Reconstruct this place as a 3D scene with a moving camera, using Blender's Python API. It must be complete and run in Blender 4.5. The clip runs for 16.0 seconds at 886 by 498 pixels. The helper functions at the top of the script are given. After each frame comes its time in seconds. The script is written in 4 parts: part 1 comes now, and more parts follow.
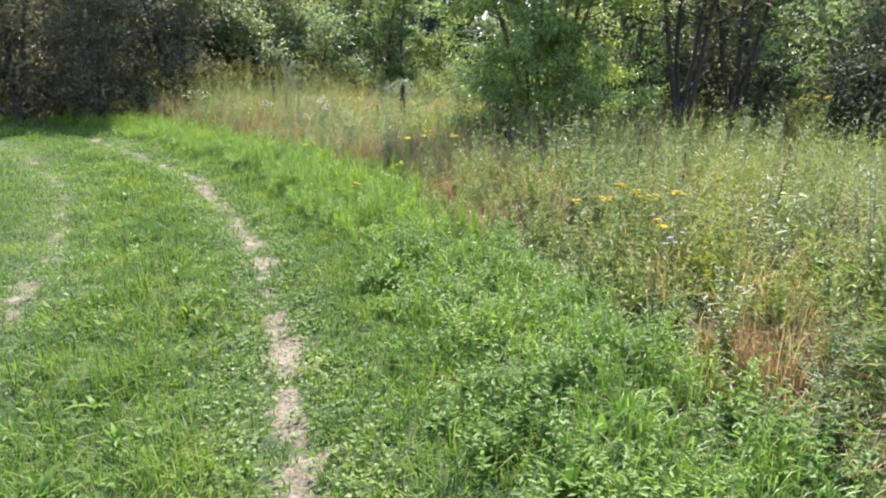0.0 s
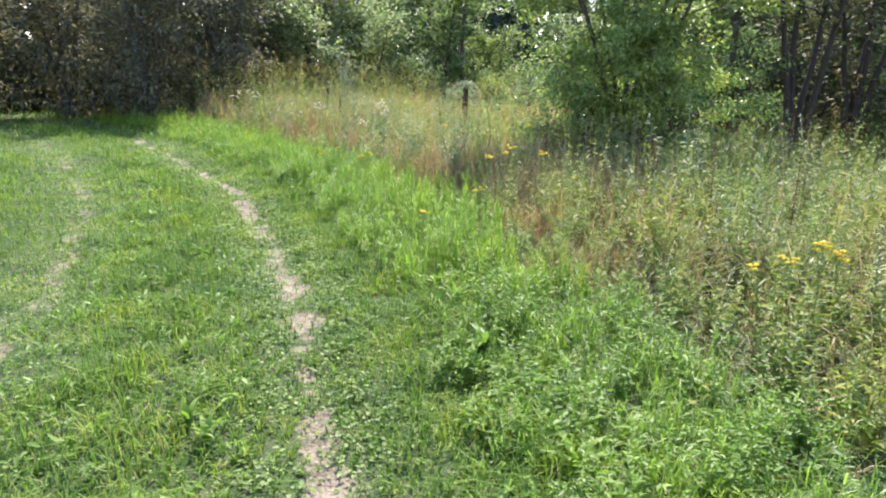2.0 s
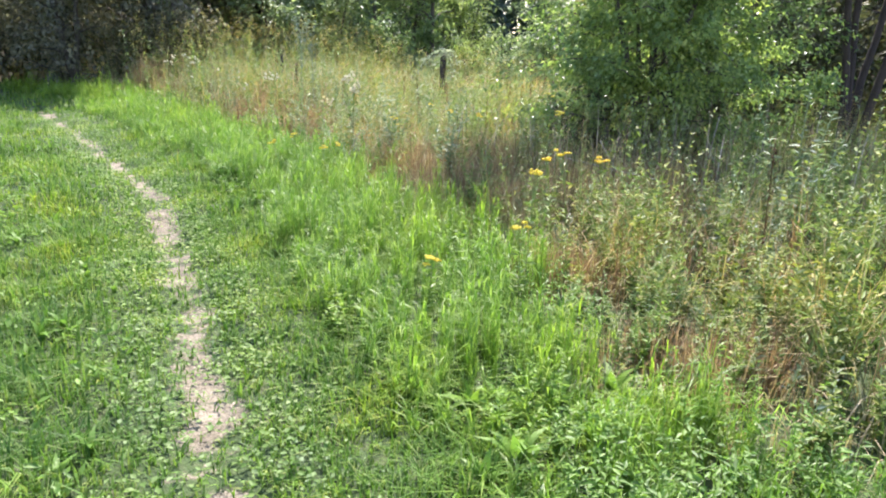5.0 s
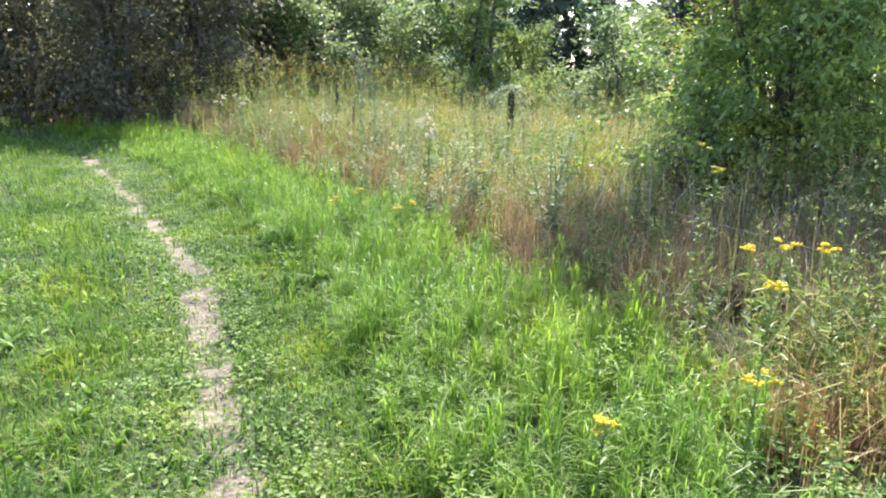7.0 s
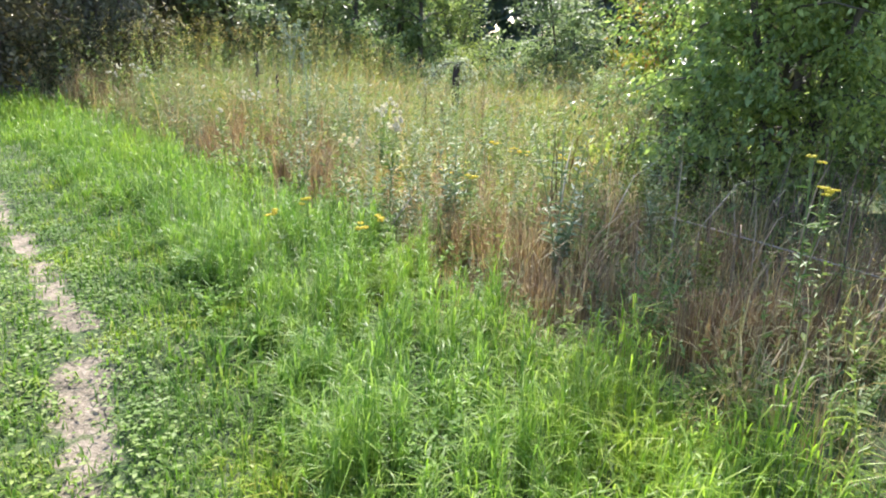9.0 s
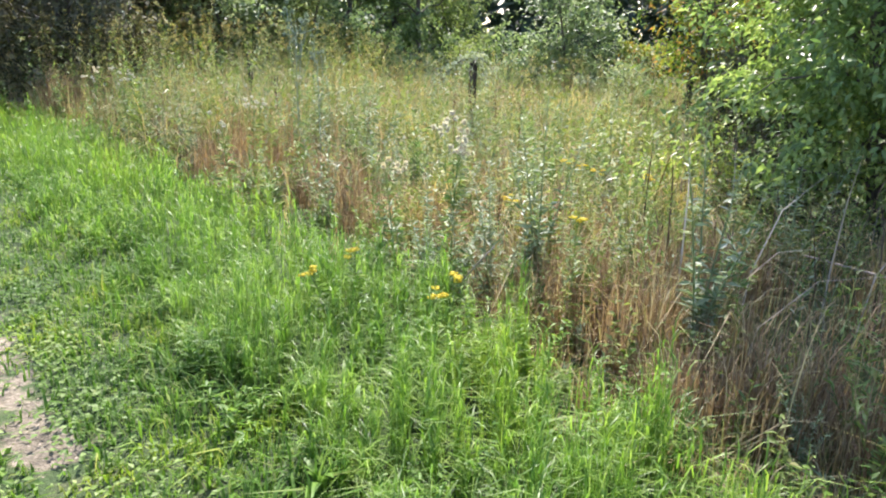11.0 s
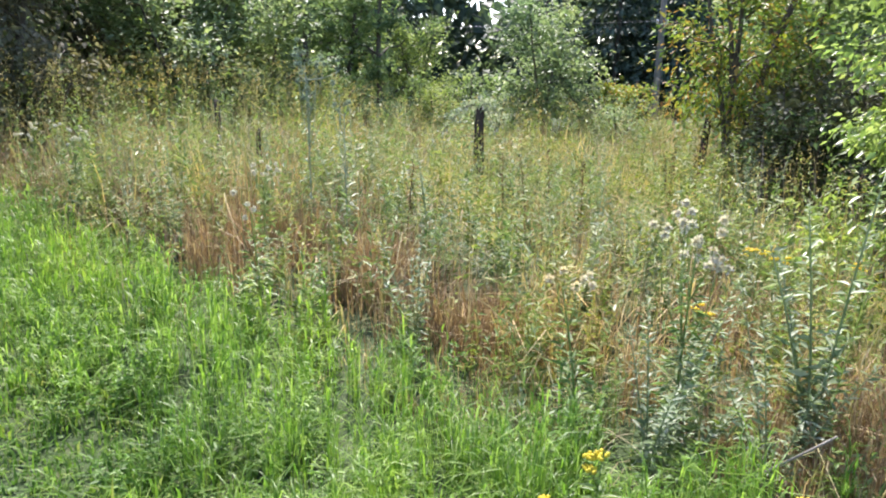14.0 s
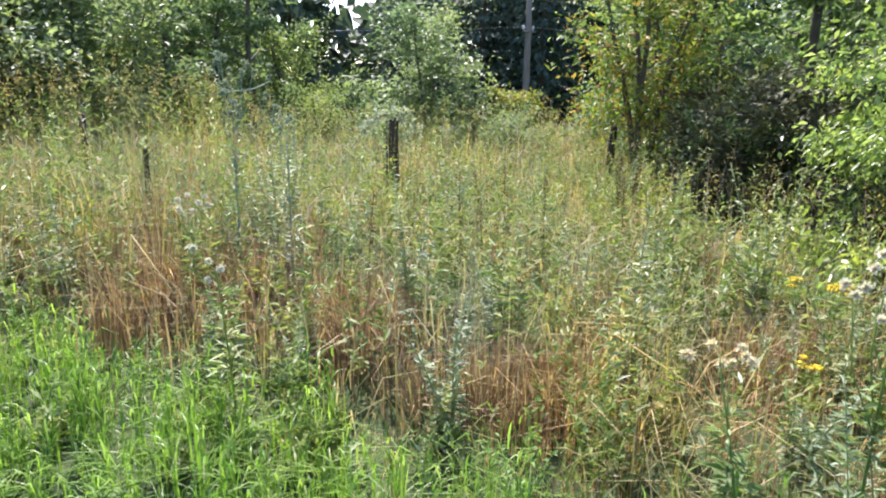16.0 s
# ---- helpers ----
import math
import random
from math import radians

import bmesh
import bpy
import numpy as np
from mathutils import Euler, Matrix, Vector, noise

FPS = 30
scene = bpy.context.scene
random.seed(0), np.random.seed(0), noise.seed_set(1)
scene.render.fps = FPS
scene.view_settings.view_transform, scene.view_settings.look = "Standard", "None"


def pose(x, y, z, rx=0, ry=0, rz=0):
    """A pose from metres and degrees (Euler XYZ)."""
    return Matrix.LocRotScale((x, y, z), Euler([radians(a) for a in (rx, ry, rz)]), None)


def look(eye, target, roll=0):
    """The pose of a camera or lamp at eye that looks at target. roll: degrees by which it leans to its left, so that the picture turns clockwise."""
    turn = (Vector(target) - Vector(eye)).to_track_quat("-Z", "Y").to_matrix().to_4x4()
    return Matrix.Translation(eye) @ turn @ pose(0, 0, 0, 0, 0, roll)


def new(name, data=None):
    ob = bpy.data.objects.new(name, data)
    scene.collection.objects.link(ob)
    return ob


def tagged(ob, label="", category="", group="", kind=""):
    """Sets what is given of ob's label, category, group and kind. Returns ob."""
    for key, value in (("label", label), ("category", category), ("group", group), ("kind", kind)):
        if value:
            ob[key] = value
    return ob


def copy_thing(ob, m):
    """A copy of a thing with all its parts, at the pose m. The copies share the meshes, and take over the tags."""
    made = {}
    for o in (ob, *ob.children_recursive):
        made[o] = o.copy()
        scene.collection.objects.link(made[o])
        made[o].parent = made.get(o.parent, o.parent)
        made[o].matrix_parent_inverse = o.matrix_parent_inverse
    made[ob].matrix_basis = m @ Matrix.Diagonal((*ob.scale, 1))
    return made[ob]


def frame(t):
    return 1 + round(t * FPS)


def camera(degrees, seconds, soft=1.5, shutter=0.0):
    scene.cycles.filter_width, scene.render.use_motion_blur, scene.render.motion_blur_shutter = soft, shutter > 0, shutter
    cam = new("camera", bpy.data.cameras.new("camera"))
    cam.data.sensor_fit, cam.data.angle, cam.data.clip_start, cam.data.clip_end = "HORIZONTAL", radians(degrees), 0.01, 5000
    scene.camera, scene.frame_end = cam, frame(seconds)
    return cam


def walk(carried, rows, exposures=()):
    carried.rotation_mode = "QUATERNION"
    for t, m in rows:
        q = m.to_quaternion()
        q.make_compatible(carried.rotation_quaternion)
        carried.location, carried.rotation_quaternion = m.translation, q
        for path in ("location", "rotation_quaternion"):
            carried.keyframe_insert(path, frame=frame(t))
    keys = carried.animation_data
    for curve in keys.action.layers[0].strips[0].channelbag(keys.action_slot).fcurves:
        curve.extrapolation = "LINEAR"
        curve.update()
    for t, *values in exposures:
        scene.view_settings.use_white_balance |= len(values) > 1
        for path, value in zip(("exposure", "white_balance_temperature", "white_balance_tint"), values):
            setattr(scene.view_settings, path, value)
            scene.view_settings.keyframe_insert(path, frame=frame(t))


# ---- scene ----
cam = camera(66.6, 16.0, soft=2.0)
METRES, EYE, TILT, LEAN, TURN = 11.0, 1.56, -15.0, 0.0, 0.0
ROWS = [
    (0.0, 0.0, 0.0, 0.0, -0.0, 0.0, -0.0),
    (0.5, -0.0107, 0.0359, 0.0064, 1.55, -0.21, -0.01),
    (1.0, -0.0144, 0.0704, 0.0156, 1.78, -0.77, -1.39),
    (1.5, -0.0165, 0.099, 0.0249, 5.28, -1.72, -1.21),
    (2.0, -0.0303, 0.13, 0.0343, 4.06, 0.05, -1.82),
    (2.5, -0.0336, 0.1614, 0.0398, 0.2, -1.05, -2.84),
    (3.0, -0.0381, 0.1933, 0.0483, 1.16, -3.21, -3.02),
    (5.5, -0.0802, 0.3485, 0.0889, 0.54, -2.32, -1.9),
    (6.0, -0.0864, 0.375, 0.0976, 3.49, -3.66, -1.63),
    (6.5, -0.1052, 0.4048, 0.1053, 5.47, -1.29, -1.14),
    (7.0, -0.1177, 0.4382, 0.1125, 4.33, 0.2, -2.21),
    (7.5, -0.1294, 0.4683, 0.1231, 2.43, 0.45, -2.5),
    (8.0, -0.1456, 0.4981, 0.1317, -1.01, 1.16, 1.18),
    (8.5, -0.1535, 0.5305, 0.138, -3.33, -0.92, -0.1),
    (9.0, -0.1628, 0.5584, 0.1462, -2.69, -2.07, -1.49),
    (9.5, -0.1796, 0.5857, 0.1544, -3.17, -1.27, -0.33),
    (12.0, -0.2313, 0.7071, 0.1865, -4.61, -3.35, -0.08),
    (12.5, -0.2514, 0.7298, 0.1929, -5.73, -1.07, 1.92),
    (13.0, -0.2653, 0.756, 0.1981, -5.89, -1.36, 1.31),
    (13.5, -0.2778, 0.7807, 0.2061, -6.97, -0.64, 0.49),
    (14.0, -0.2958, 0.8036, 0.2135, -10.0, 0.54, 1.85),
    (14.5, -0.3067, 0.827, 0.2198, -13.64, 0.05, 1.32),
    (15.0, -0.3142, 0.851, 0.2275, -15.98, -2.24, 3.4),
    (15.5, -0.3317, 0.8687, 0.2339, -21.72, 0.25, 8.67),
    (16.0, -0.3473, 0.8887, 0.2391, -21.89, 0.18, 5.15),
]
walk(cam, [(t, pose(0, 0, EYE, TILT, LEAN, TURN) @ pose(METRES * x, METRES * y, METRES * z, 90 + pitch, roll, yaw)) for t, x, y, z, yaw, pitch, roll in ROWS],
     exposures=[(0.0, 1.64, 6500, 22), (3.0, 1.77, 6460, 21), (6.5, 1.9, 6400, 20), (9.5, 1.78, 6400, 20), (12.5, 1.67, 6420, 21), (16.0, 1.62, 6380, 20)])

# ---- world, sun and exposure ----
SUN_AZ, SUN_EL = 8.0, 53.0          # degrees right of ahead, degrees up
sky_world = bpy.data.worlds.new("sky")
scene.world = sky_world
sky_world.use_nodes = True
wn = sky_world.node_tree.nodes
sky = wn.new("ShaderNodeTexSky")
sky.sky_type, sky.sun_disc = "NISHITA", False
sky.sun_elevation, sky.sun_rotation = radians(SUN_EL), radians(SUN_AZ)
sky_world.node_tree.links.new(sky.outputs[0], wn["Background"].inputs[0])
wn["Background"].inputs[1].default_value = 0.15
sun_data = bpy.data.lights.new("sun", "SUN")
sun_data.energy, sun_data.angle, sun_data.color = 4.3, radians(0.5), (1.0, 0.95, 0.88)
sun = new("sun", sun_data)
sun_dir = Vector((math.sin(radians(SUN_AZ)) * math.cos(radians(SUN_EL)), math.cos(radians(SUN_AZ)) * math.cos(radians(SUN_EL)), math.sin(radians(SUN_EL))))
sun.matrix_world = look(sun_dir * 60, (0, 0, 0))


# ---- materials ----
def ramp_node(nt, stops):
    node = nt.nodes.new("ShaderNodeValToRGB")
    el = node.color_ramp.elements
    while len(el) < len(stops):
        el.new(0.5)
    for e, (p, c) in zip(el, stops):
        e.position, e.color = p, (*c, 1)
    return node


def noise_node(nt, scale, detail=3.0, rough=0.55, coord=None):
    node = nt.nodes.new("ShaderNodeTexNoise")
    node.inputs["Scale"].default_value, node.inputs["Detail"].default_value, node.inputs["Roughness"].default_value = scale, detail, rough
    if coord is not None:
        nt.links.new(coord, node.inputs["Vector"])
    return node


def plant_material(name, colours, through_light=0.4, rough=0.5, patch=0.8, patch_tint=(1.25, 1.1, 0.7), gloss=0.35):
    """Blades and leaves: a colour for each one, a slow drift of hue over the meadow, light shining through."""
    m = bpy.data.materials.new(name)
    m.use_nodes = True
    nt = m.node_tree
    bsdf = nt.nodes["Principled BSDF"]
    geo = nt.nodes.new("ShaderNodeNewGeometry")
    n = len(colours)
    ramp = ramp_node(nt, [(i / (n - 1), c) for i, c in enumerate(colours)])
    nt.links.new(geo.outputs["Random Per Island"], ramp.inputs[0])
    drift = noise_node(nt, patch, 4.0, 0.6, geo.outputs["Position"])
    drift_ramp = ramp_node(nt, [(0.33, (0.66, 0.76, 0.84)), (0.52, (1, 1, 1)), (0.68, patch_tint)])
    nt.links.new(drift.outputs[0], drift_ramp.inputs[0])
    mix = nt.nodes.new("ShaderNodeMix")
    mix.data_type, mix.blend_type = "RGBA", "MULTIPLY"
    mix.inputs[0].default_value = 1.0
    nt.links.new(ramp.outputs[0], mix.inputs[6])
    nt.links.new(drift_ramp.outputs[0], mix.inputs[7])
    nt.links.new(mix.outputs[2], bsdf.inputs["Base Color"])
    bsdf.inputs["Roughness"].default_value, bsdf.inputs["Specular IOR Level"].default_value = rough, gloss
    if through_light:
        trans = nt.nodes.new("ShaderNodeBsdfTranslucent")
        warm = nt.nodes.new("ShaderNodeMix")
        warm.data_type, warm.blend_type = "RGBA", "MULTIPLY"
        warm.inputs[0].default_value = 1.0
        warm.inputs[7].default_value = (1.15, 1.25, 0.8, 1)
        nt.links.new(mix.outputs[2], warm.inputs[6])
        nt.links.new(warm.outputs[2], trans.inputs[0])
        both = nt.nodes.new("ShaderNodeMixShader")
        both.inputs[0].default_value = through_light
        nt.links.new(bsdf.outputs[0], both.inputs[1])
        nt.links.new(trans.outputs[0], both.inputs[2])
        nt.links.new(both.outputs[0], nt.nodes["Material Output"].inputs[0])
    return m


def wood_material(name, dark, light, scale=14.0, rough=0.85, bump=0.5):
    """Bark and weathered wood with grain along the stem."""
    m = bpy.data.materials.new(name)
    m.use_nodes = True
    nt = m.node_tree
    bsdf = nt.nodes["Principled BSDF"]
    co = nt.nodes.new("ShaderNodeTexCoord")
    mp = nt.nodes.new("ShaderNodeMapping")
    mp.inputs["Scale"].default_value = (1, 1, 0.12)
    nt.links.new(co.outputs["Object"], mp.inputs[0])
    grain = noise_node(nt, scale * 2, 5, 0.65, mp.outputs[0])
    blot = noise_node(nt, scale * 0.3, 3, 0.5, co.outputs["Object"])
    ramp = ramp_node(nt, [(0.3, dark), (0.7, light)])
    add = nt.nodes.new("ShaderNodeMath")
    add.operation = "MULTIPLY_ADD"
    add.inputs[1].default_value, add.inputs[2].default_value = 0.4, 0.3
    nt.links.new(blot.outputs[0], add.inputs[0])
    av = nt.nodes.new("ShaderNodeMath")
    av.operation = "MULTIPLY_ADD"
    av.inputs[1].default_value = 0.5
    nt.links.new(grain.outputs[0], av.inputs[0])
    nt.links.new(add.outputs[0], av.inputs[2])
    sub = nt.nodes.new("ShaderNodeMath")
    sub.operation = "SUBTRACT"
    sub.inputs[1].default_value = 0.25
    nt.links.new(av.outputs[0], sub.inputs[0])
    nt.links.new(sub.outputs[0], ramp.inputs[0])
    nt.links.new(ramp.outputs[0], bsdf.inputs["Base Color"])
    bsdf.inputs["Roughness"].default_value = rough
    bp = nt.nodes.new("ShaderNodeBump")
    bp.inputs["Strength"].default_value, bp.inputs["Distance"].default_value = bump, 0.02
    nt.links.new(grain.outputs[0], bp.inputs["Height"])
    nt.links.new(bp.outputs[0], bsdf.inputs["Normal"])
    return m


def ground_material():
    """Dark turf soil with moss; pale trodden sandy earth where the wheel ruts are worn bare."""
    m = bpy.data.materials.new("earth")
    m.use_nodes = True
    nt = m.node_tree
    bsdf = nt.nodes["Principled BSDF"]
    geo = nt.nodes.new("ShaderNodeNewGeometry")
    bare = nt.nodes.new("ShaderNodeAttribute")
    bare.attribute_name = "bare"
    fine = noise_node(nt, 55, 5, 0.65, geo.outputs["Position"])
    mid = noise_node(nt, 7, 5, 0.6, geo.outputs["Position"])
    turf = ramp_node(nt, [(0.3, (0.025, 0.045, 0.012)), (0.5, (0.042, 0.075, 0.018)), (0.7, (0.08, 0.09, 0.035))])
    nt.links.new(mid.outputs[0], turf.inputs[0])
    sand = ramp_node(nt, [(0.36, (0.06, 0.052, 0.032)), (0.5, (0.17, 0.145, 0.098)), (0.66, (0.31, 0.27, 0.195))])
    mixv = nt.nodes.new("ShaderNodeMath")
    mixv.operation = "MULTIPLY_ADD"
    mixv.inputs[1].default_value = 0.5
    half = nt.nodes.new("ShaderNodeMath")
    half.operation = "MULTIPLY"
    half.inputs[1].default_value = 0.5
    nt.links.new(mid.outputs[0], half.inputs[0])
    nt.links.new(fine.outputs[0], mixv.inputs[0])
    nt.links.new(half.outputs[0], mixv.inputs[2])
    nt.links.new(mixv.outputs[0], sand.inputs[0])
    edge = nt.nodes.new("ShaderNodeMath")
    edge.operation = "MULTIPLY_ADD"
    edge.inputs[1].default_value, edge.inputs[2].default_value = 1.5, -0.75
    rag = noise_node(nt, 16, 4, 0.7, geo.outputs["Position"])
    nt.links.new(rag.outputs[0], edge.inputs[0])
    tot = nt.nodes.new("ShaderNodeMath")
    tot.operation = "ADD"
    nt.links.new(edge.outputs[0], tot.inputs[0])
    nt.links.new(bare.outputs["Fac"], tot.inputs[1])
    step = ramp_node(nt, [(0.35, (0, 0, 0)), (0.6, (1, 1, 1))])
    nt.links.new(tot.outputs[0], step.inputs[0])
    mix = nt.nodes.new("ShaderNodeMix")
    mix.data_type = "RGBA"
    nt.links.new(step.outputs[0], mix.inputs[0])
    nt.links.new(turf.outputs[0], mix.inputs[6])
    nt.links.new(sand.outputs[0], mix.inputs[7])
    nt.links.new(mix.outputs[2], bsdf.inputs["Base Color"])
    bsdf.inputs["Roughness"].default_value = 0.95
    bp = nt.nodes.new("ShaderNodeBump")
    bp.inputs["Strength"].default_value, bp.inputs["Distance"].default_value = 0.9, 0.04
    nt.links.new(mixv.outputs[0], bp.inputs["Height"])
    nt.links.new(bp.outputs[0], bsdf.inputs["Normal"])
    return m


def plain_material(name, a, b, rough=0.6, metal=0.0, scale=30):
    m = bpy.data.materials.new(name)
    m.use_nodes = True
    nt = m.node_tree
    co = nt.nodes.new("ShaderNodeTexCoord")
    nz = noise_node(nt, scale, 4, 0.6, co.outputs["Object"])
    ramp = ramp_node(nt, [(0.3, a), (0.7, b)])
    nt.links.new(nz.outputs[0], ramp.inputs[0])
    bsdf = nt.nodes["Principled BSDF"]
    nt.links.new(ramp.outputs[0], bsdf.inputs["Base Color"])
    bsdf.inputs["Roughness"].default_value, bsdf.inputs["Metallic"].default_value = rough, metal
    return m


EARTH = ground_material()
LUSH = plant_material("lush_grass", [(0.07, 0.155, 0.022), (0.13, 0.25, 0.032), (0.205, 0.335, 0.048), (0.28, 0.385, 0.1)], 0.5, 0.42, gloss=0.36, patch_tint=(1.3, 1.15, 0.75))
RUST = plant_material("rusty_grass", [(0.155, 0.095, 0.06), (0.25, 0.155, 0.095), (0.34, 0.23, 0.14), (0.46, 0.36, 0.23)], 0.35, 0.7, patch_tint=(1.1, 1.0, 0.85))
SHORT = plant_material("trodden_grass", [(0.055, 0.12, 0.02), (0.095, 0.19, 0.026), (0.145, 0.26, 0.038), (0.23, 0.27, 0.085)], 0.42, 0.55, patch=1.6, patch_tint=(1.45, 1.25, 0.75), gloss=0.25)
OLIVE = plant_material("meadow_grass", [(0.12, 0.14, 0.05), (0.22, 0.21, 0.085), (0.36, 0.3, 0.145), (0.48, 0.37, 0.22)], 0.4, 0.6)
STRAW = plant_material("dry_grass", [(0.15, 0.088, 0.048), (0.26, 0.155, 0.083), (0.37, 0.24, 0.13), (0.5, 0.38, 0.22)], 0.35, 0.7, patch_tint=(1.15, 1.0, 0.8))
WEED = plant_material("weed_leaf", [(0.075, 0.125, 0.035), (0.12, 0.195, 0.05), (0.185, 0.265, 0.08), (0.27, 0.33, 0.13)], 0.38, 0.46, gloss=0.3)
GREY_WEED = plant_material("grey_weed_leaf", [(0.1, 0.15, 0.065), (0.16, 0.22, 0.1), (0.24, 0.3, 0.16), (0.4, 0.43, 0.31)], 0.34, 0.46, gloss=0.34)
PALE_WEED = plant_material("yellow_weed_leaf", [(0.1, 0.15, 0.03), (0.16, 0.22, 0.045), (0.24, 0.29, 0.07), (0.34, 0.33, 0.14)], 0.4, 0.5, gloss=0.2)
SEED = plant_material("seed_head", [(0.26, 0.22, 0.09), (0.38, 0.32, 0.14), (0.49, 0.41, 0.23)], 0.35, 0.8, gloss=0.1)
HERB = plant_material("broad_herb_leaf", [(0.08, 0.16, 0.03), (0.13, 0.24, 0.04), (0.2, 0.32, 0.06)], 0.42, 0.48, gloss=0.28)
CLOVER = plant_material("clover_leaf", [(0.1, 0.18, 0.035), (0.16, 0.25, 0.05), (0.27, 0.34, 0.14)], 0.38, 0.55, gloss=0.22)
BUSH_LEAF = plant_material("bush_leaf", [(0.1, 0.16, 0.05), (0.16, 0.24, 0.07), (0.24, 0.33, 0.1), (0.35, 0.42, 0.16)], 0.48, 0.38, patch=0.9, gloss=0.5)
TREE_LEAF = plant_material("tree_leaf", [(0.1, 0.155, 0.065), (0.165, 0.24, 0.1), (0.26, 0.33, 0.16)], 0.48, 0.5, patch=0.4, gloss=0.24)
GREY_LEAF = plant_material("sallow_leaf", [(0.13, 0.18, 0.09), (0.2, 0.27, 0.13), (0.31, 0.36, 0.22)], 0.45, 0.48, patch=0.3, gloss=0.3)
YELLOW_LEAF = plant_material("turning_leaf", [(0.08, 0.15, 0.03), (0.14, 0.22, 0.04), (0.2, 0.26, 0.05), (0.28, 0.27, 0.06), (0.34, 0.17, 0.06)], 0.45, 0.5, patch=0.6, gloss=0.25)
# tree leaves seen unlit: shade and haze are put into this grey-brown colour
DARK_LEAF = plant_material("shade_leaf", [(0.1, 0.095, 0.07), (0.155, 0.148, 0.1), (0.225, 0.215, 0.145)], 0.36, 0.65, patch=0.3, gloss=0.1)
# undergrowth leaves darkened further: the shade there is put into their colour
SHADED_UNDER_LEAF = plant_material("shaded_undergrowth_leaf", [(0.055, 0.062, 0.04), (0.085, 0.092, 0.055), (0.13, 0.138, 0.08)], 0.22, 0.6, patch=0.3, gloss=0.1)
NEEDLE = plant_material("spruce_needles", [(0.045, 0.07, 0.052), (0.068, 0.105, 0.075), (0.1, 0.145, 0.1)], 0.25, 0.6, patch=0.3)
YELLOW = plant_material("yellow_petals", [(0.55, 0.42, 0.02), (0.7, 0.56, 0.03), (0.62, 0.42, 0.02)], 0.25, 0.6)
BLUE = plant_material("blue_petals", [(0.3, 0.36, 0.62), (0.4, 0.46, 0.7), (0.5, 0.55, 0.75)], 0.3, 0.6, patch_tint=(1, 1, 1))
FLUFF = plant_material("thistle_down", [(0.48, 0.4, 0.35), (0.66, 0.6, 0.54), (0.76, 0.71, 0.66)], 0.35, 0.8)
SILVER = plant_material("silvery_leaf", [(0.2, 0.24, 0.16), (0.31, 0.35, 0.26), (0.42, 0.44, 0.36)], 0.35, 0.6, patch=0.3, patch_tint=(1.05, 1.02, 0.95), gloss=0.2)
BARK = wood_material("bark", (0.03, 0.024, 0.018), (0.13, 0.11, 0.085))
POST_WOOD = wood_material("weathered_post", (0.016, 0.011, 0.009), (0.06, 0.042, 0.034), 20)
POLE_WOOD = wood_material("grey_pole", (0.11, 0.095, 0.08), (0.24, 0.215, 0.185), 10)
WIRE = plain_material("wire", (0.12, 0.12, 0.12), (0.2, 0.2, 0.2), 0.6, 0.3)
CERAMIC = plain_material("insulator", (0.5, 0.48, 0.45), (0.7, 0.68, 0.65), 0.25)
DOCK_BROWN = plant_material("dock_seed", [(0.05, 0.025, 0.015), (0.1, 0.05, 0.03), (0.16, 0.08, 0.05)], 0.1, 0.8, gloss=0.1)
STICK = wood_material("dead_stick", (0.16, 0.13, 0.1), (0.42, 0.37, 0.3), 25)
EARTH_CRUMB = plain_material("crumb", (0.14, 0.115, 0.08), (0.36, 0.31, 0.235), 0.95, 0.0, 12)
STALK = plant_material("dead_stalk", [(0.08, 0.055, 0.04), (0.15, 0.1, 0.07), (0.5, 0.42, 0.32)], 0.0, 0.9, gloss=0.05)

# ---- mesh helpers ----
rng = np.random.default_rng(7)


def mesh_of(name, verts, tris, material):
    me = bpy.data.meshes.new(name)
    verts, tris = np.asarray(verts, np.float32), np.asarray(tris, np.int32)
    me.vertices.add(len(verts))
    me.vertices.foreach_set("co", verts.ravel())
    me.loops.add(tris.size)
    me.loops.foreach_set("vertex_index", tris.ravel())
    me.polygons.add(len(tris))
    me.polygons.foreach_set("loop_start", np.arange(0, tris.size, tris.shape[1], dtype=np.int32))
    me.update(calc_edges=True)
    me.materials.append(material)
    return me


def joined(pieces):
    """Several (verts, tris) in one."""
    vs, ts, n = [], [], 0
    for v, t in pieces:
        vs.append(v)
        ts.append(np.asarray(t) + n)
        n += len(v)
    return np.concatenate(vs), np.concatenate(ts)


def piece(name, geometry, material, parent, label=""):
    ob = new(name, mesh_of(name, *geometry, material))
    ob.parent = parent
    return tagged(ob, label)


def unit(v):
    return v / np.maximum(np.linalg.norm(v, axis=-1, keepdims=True), 1e-9)


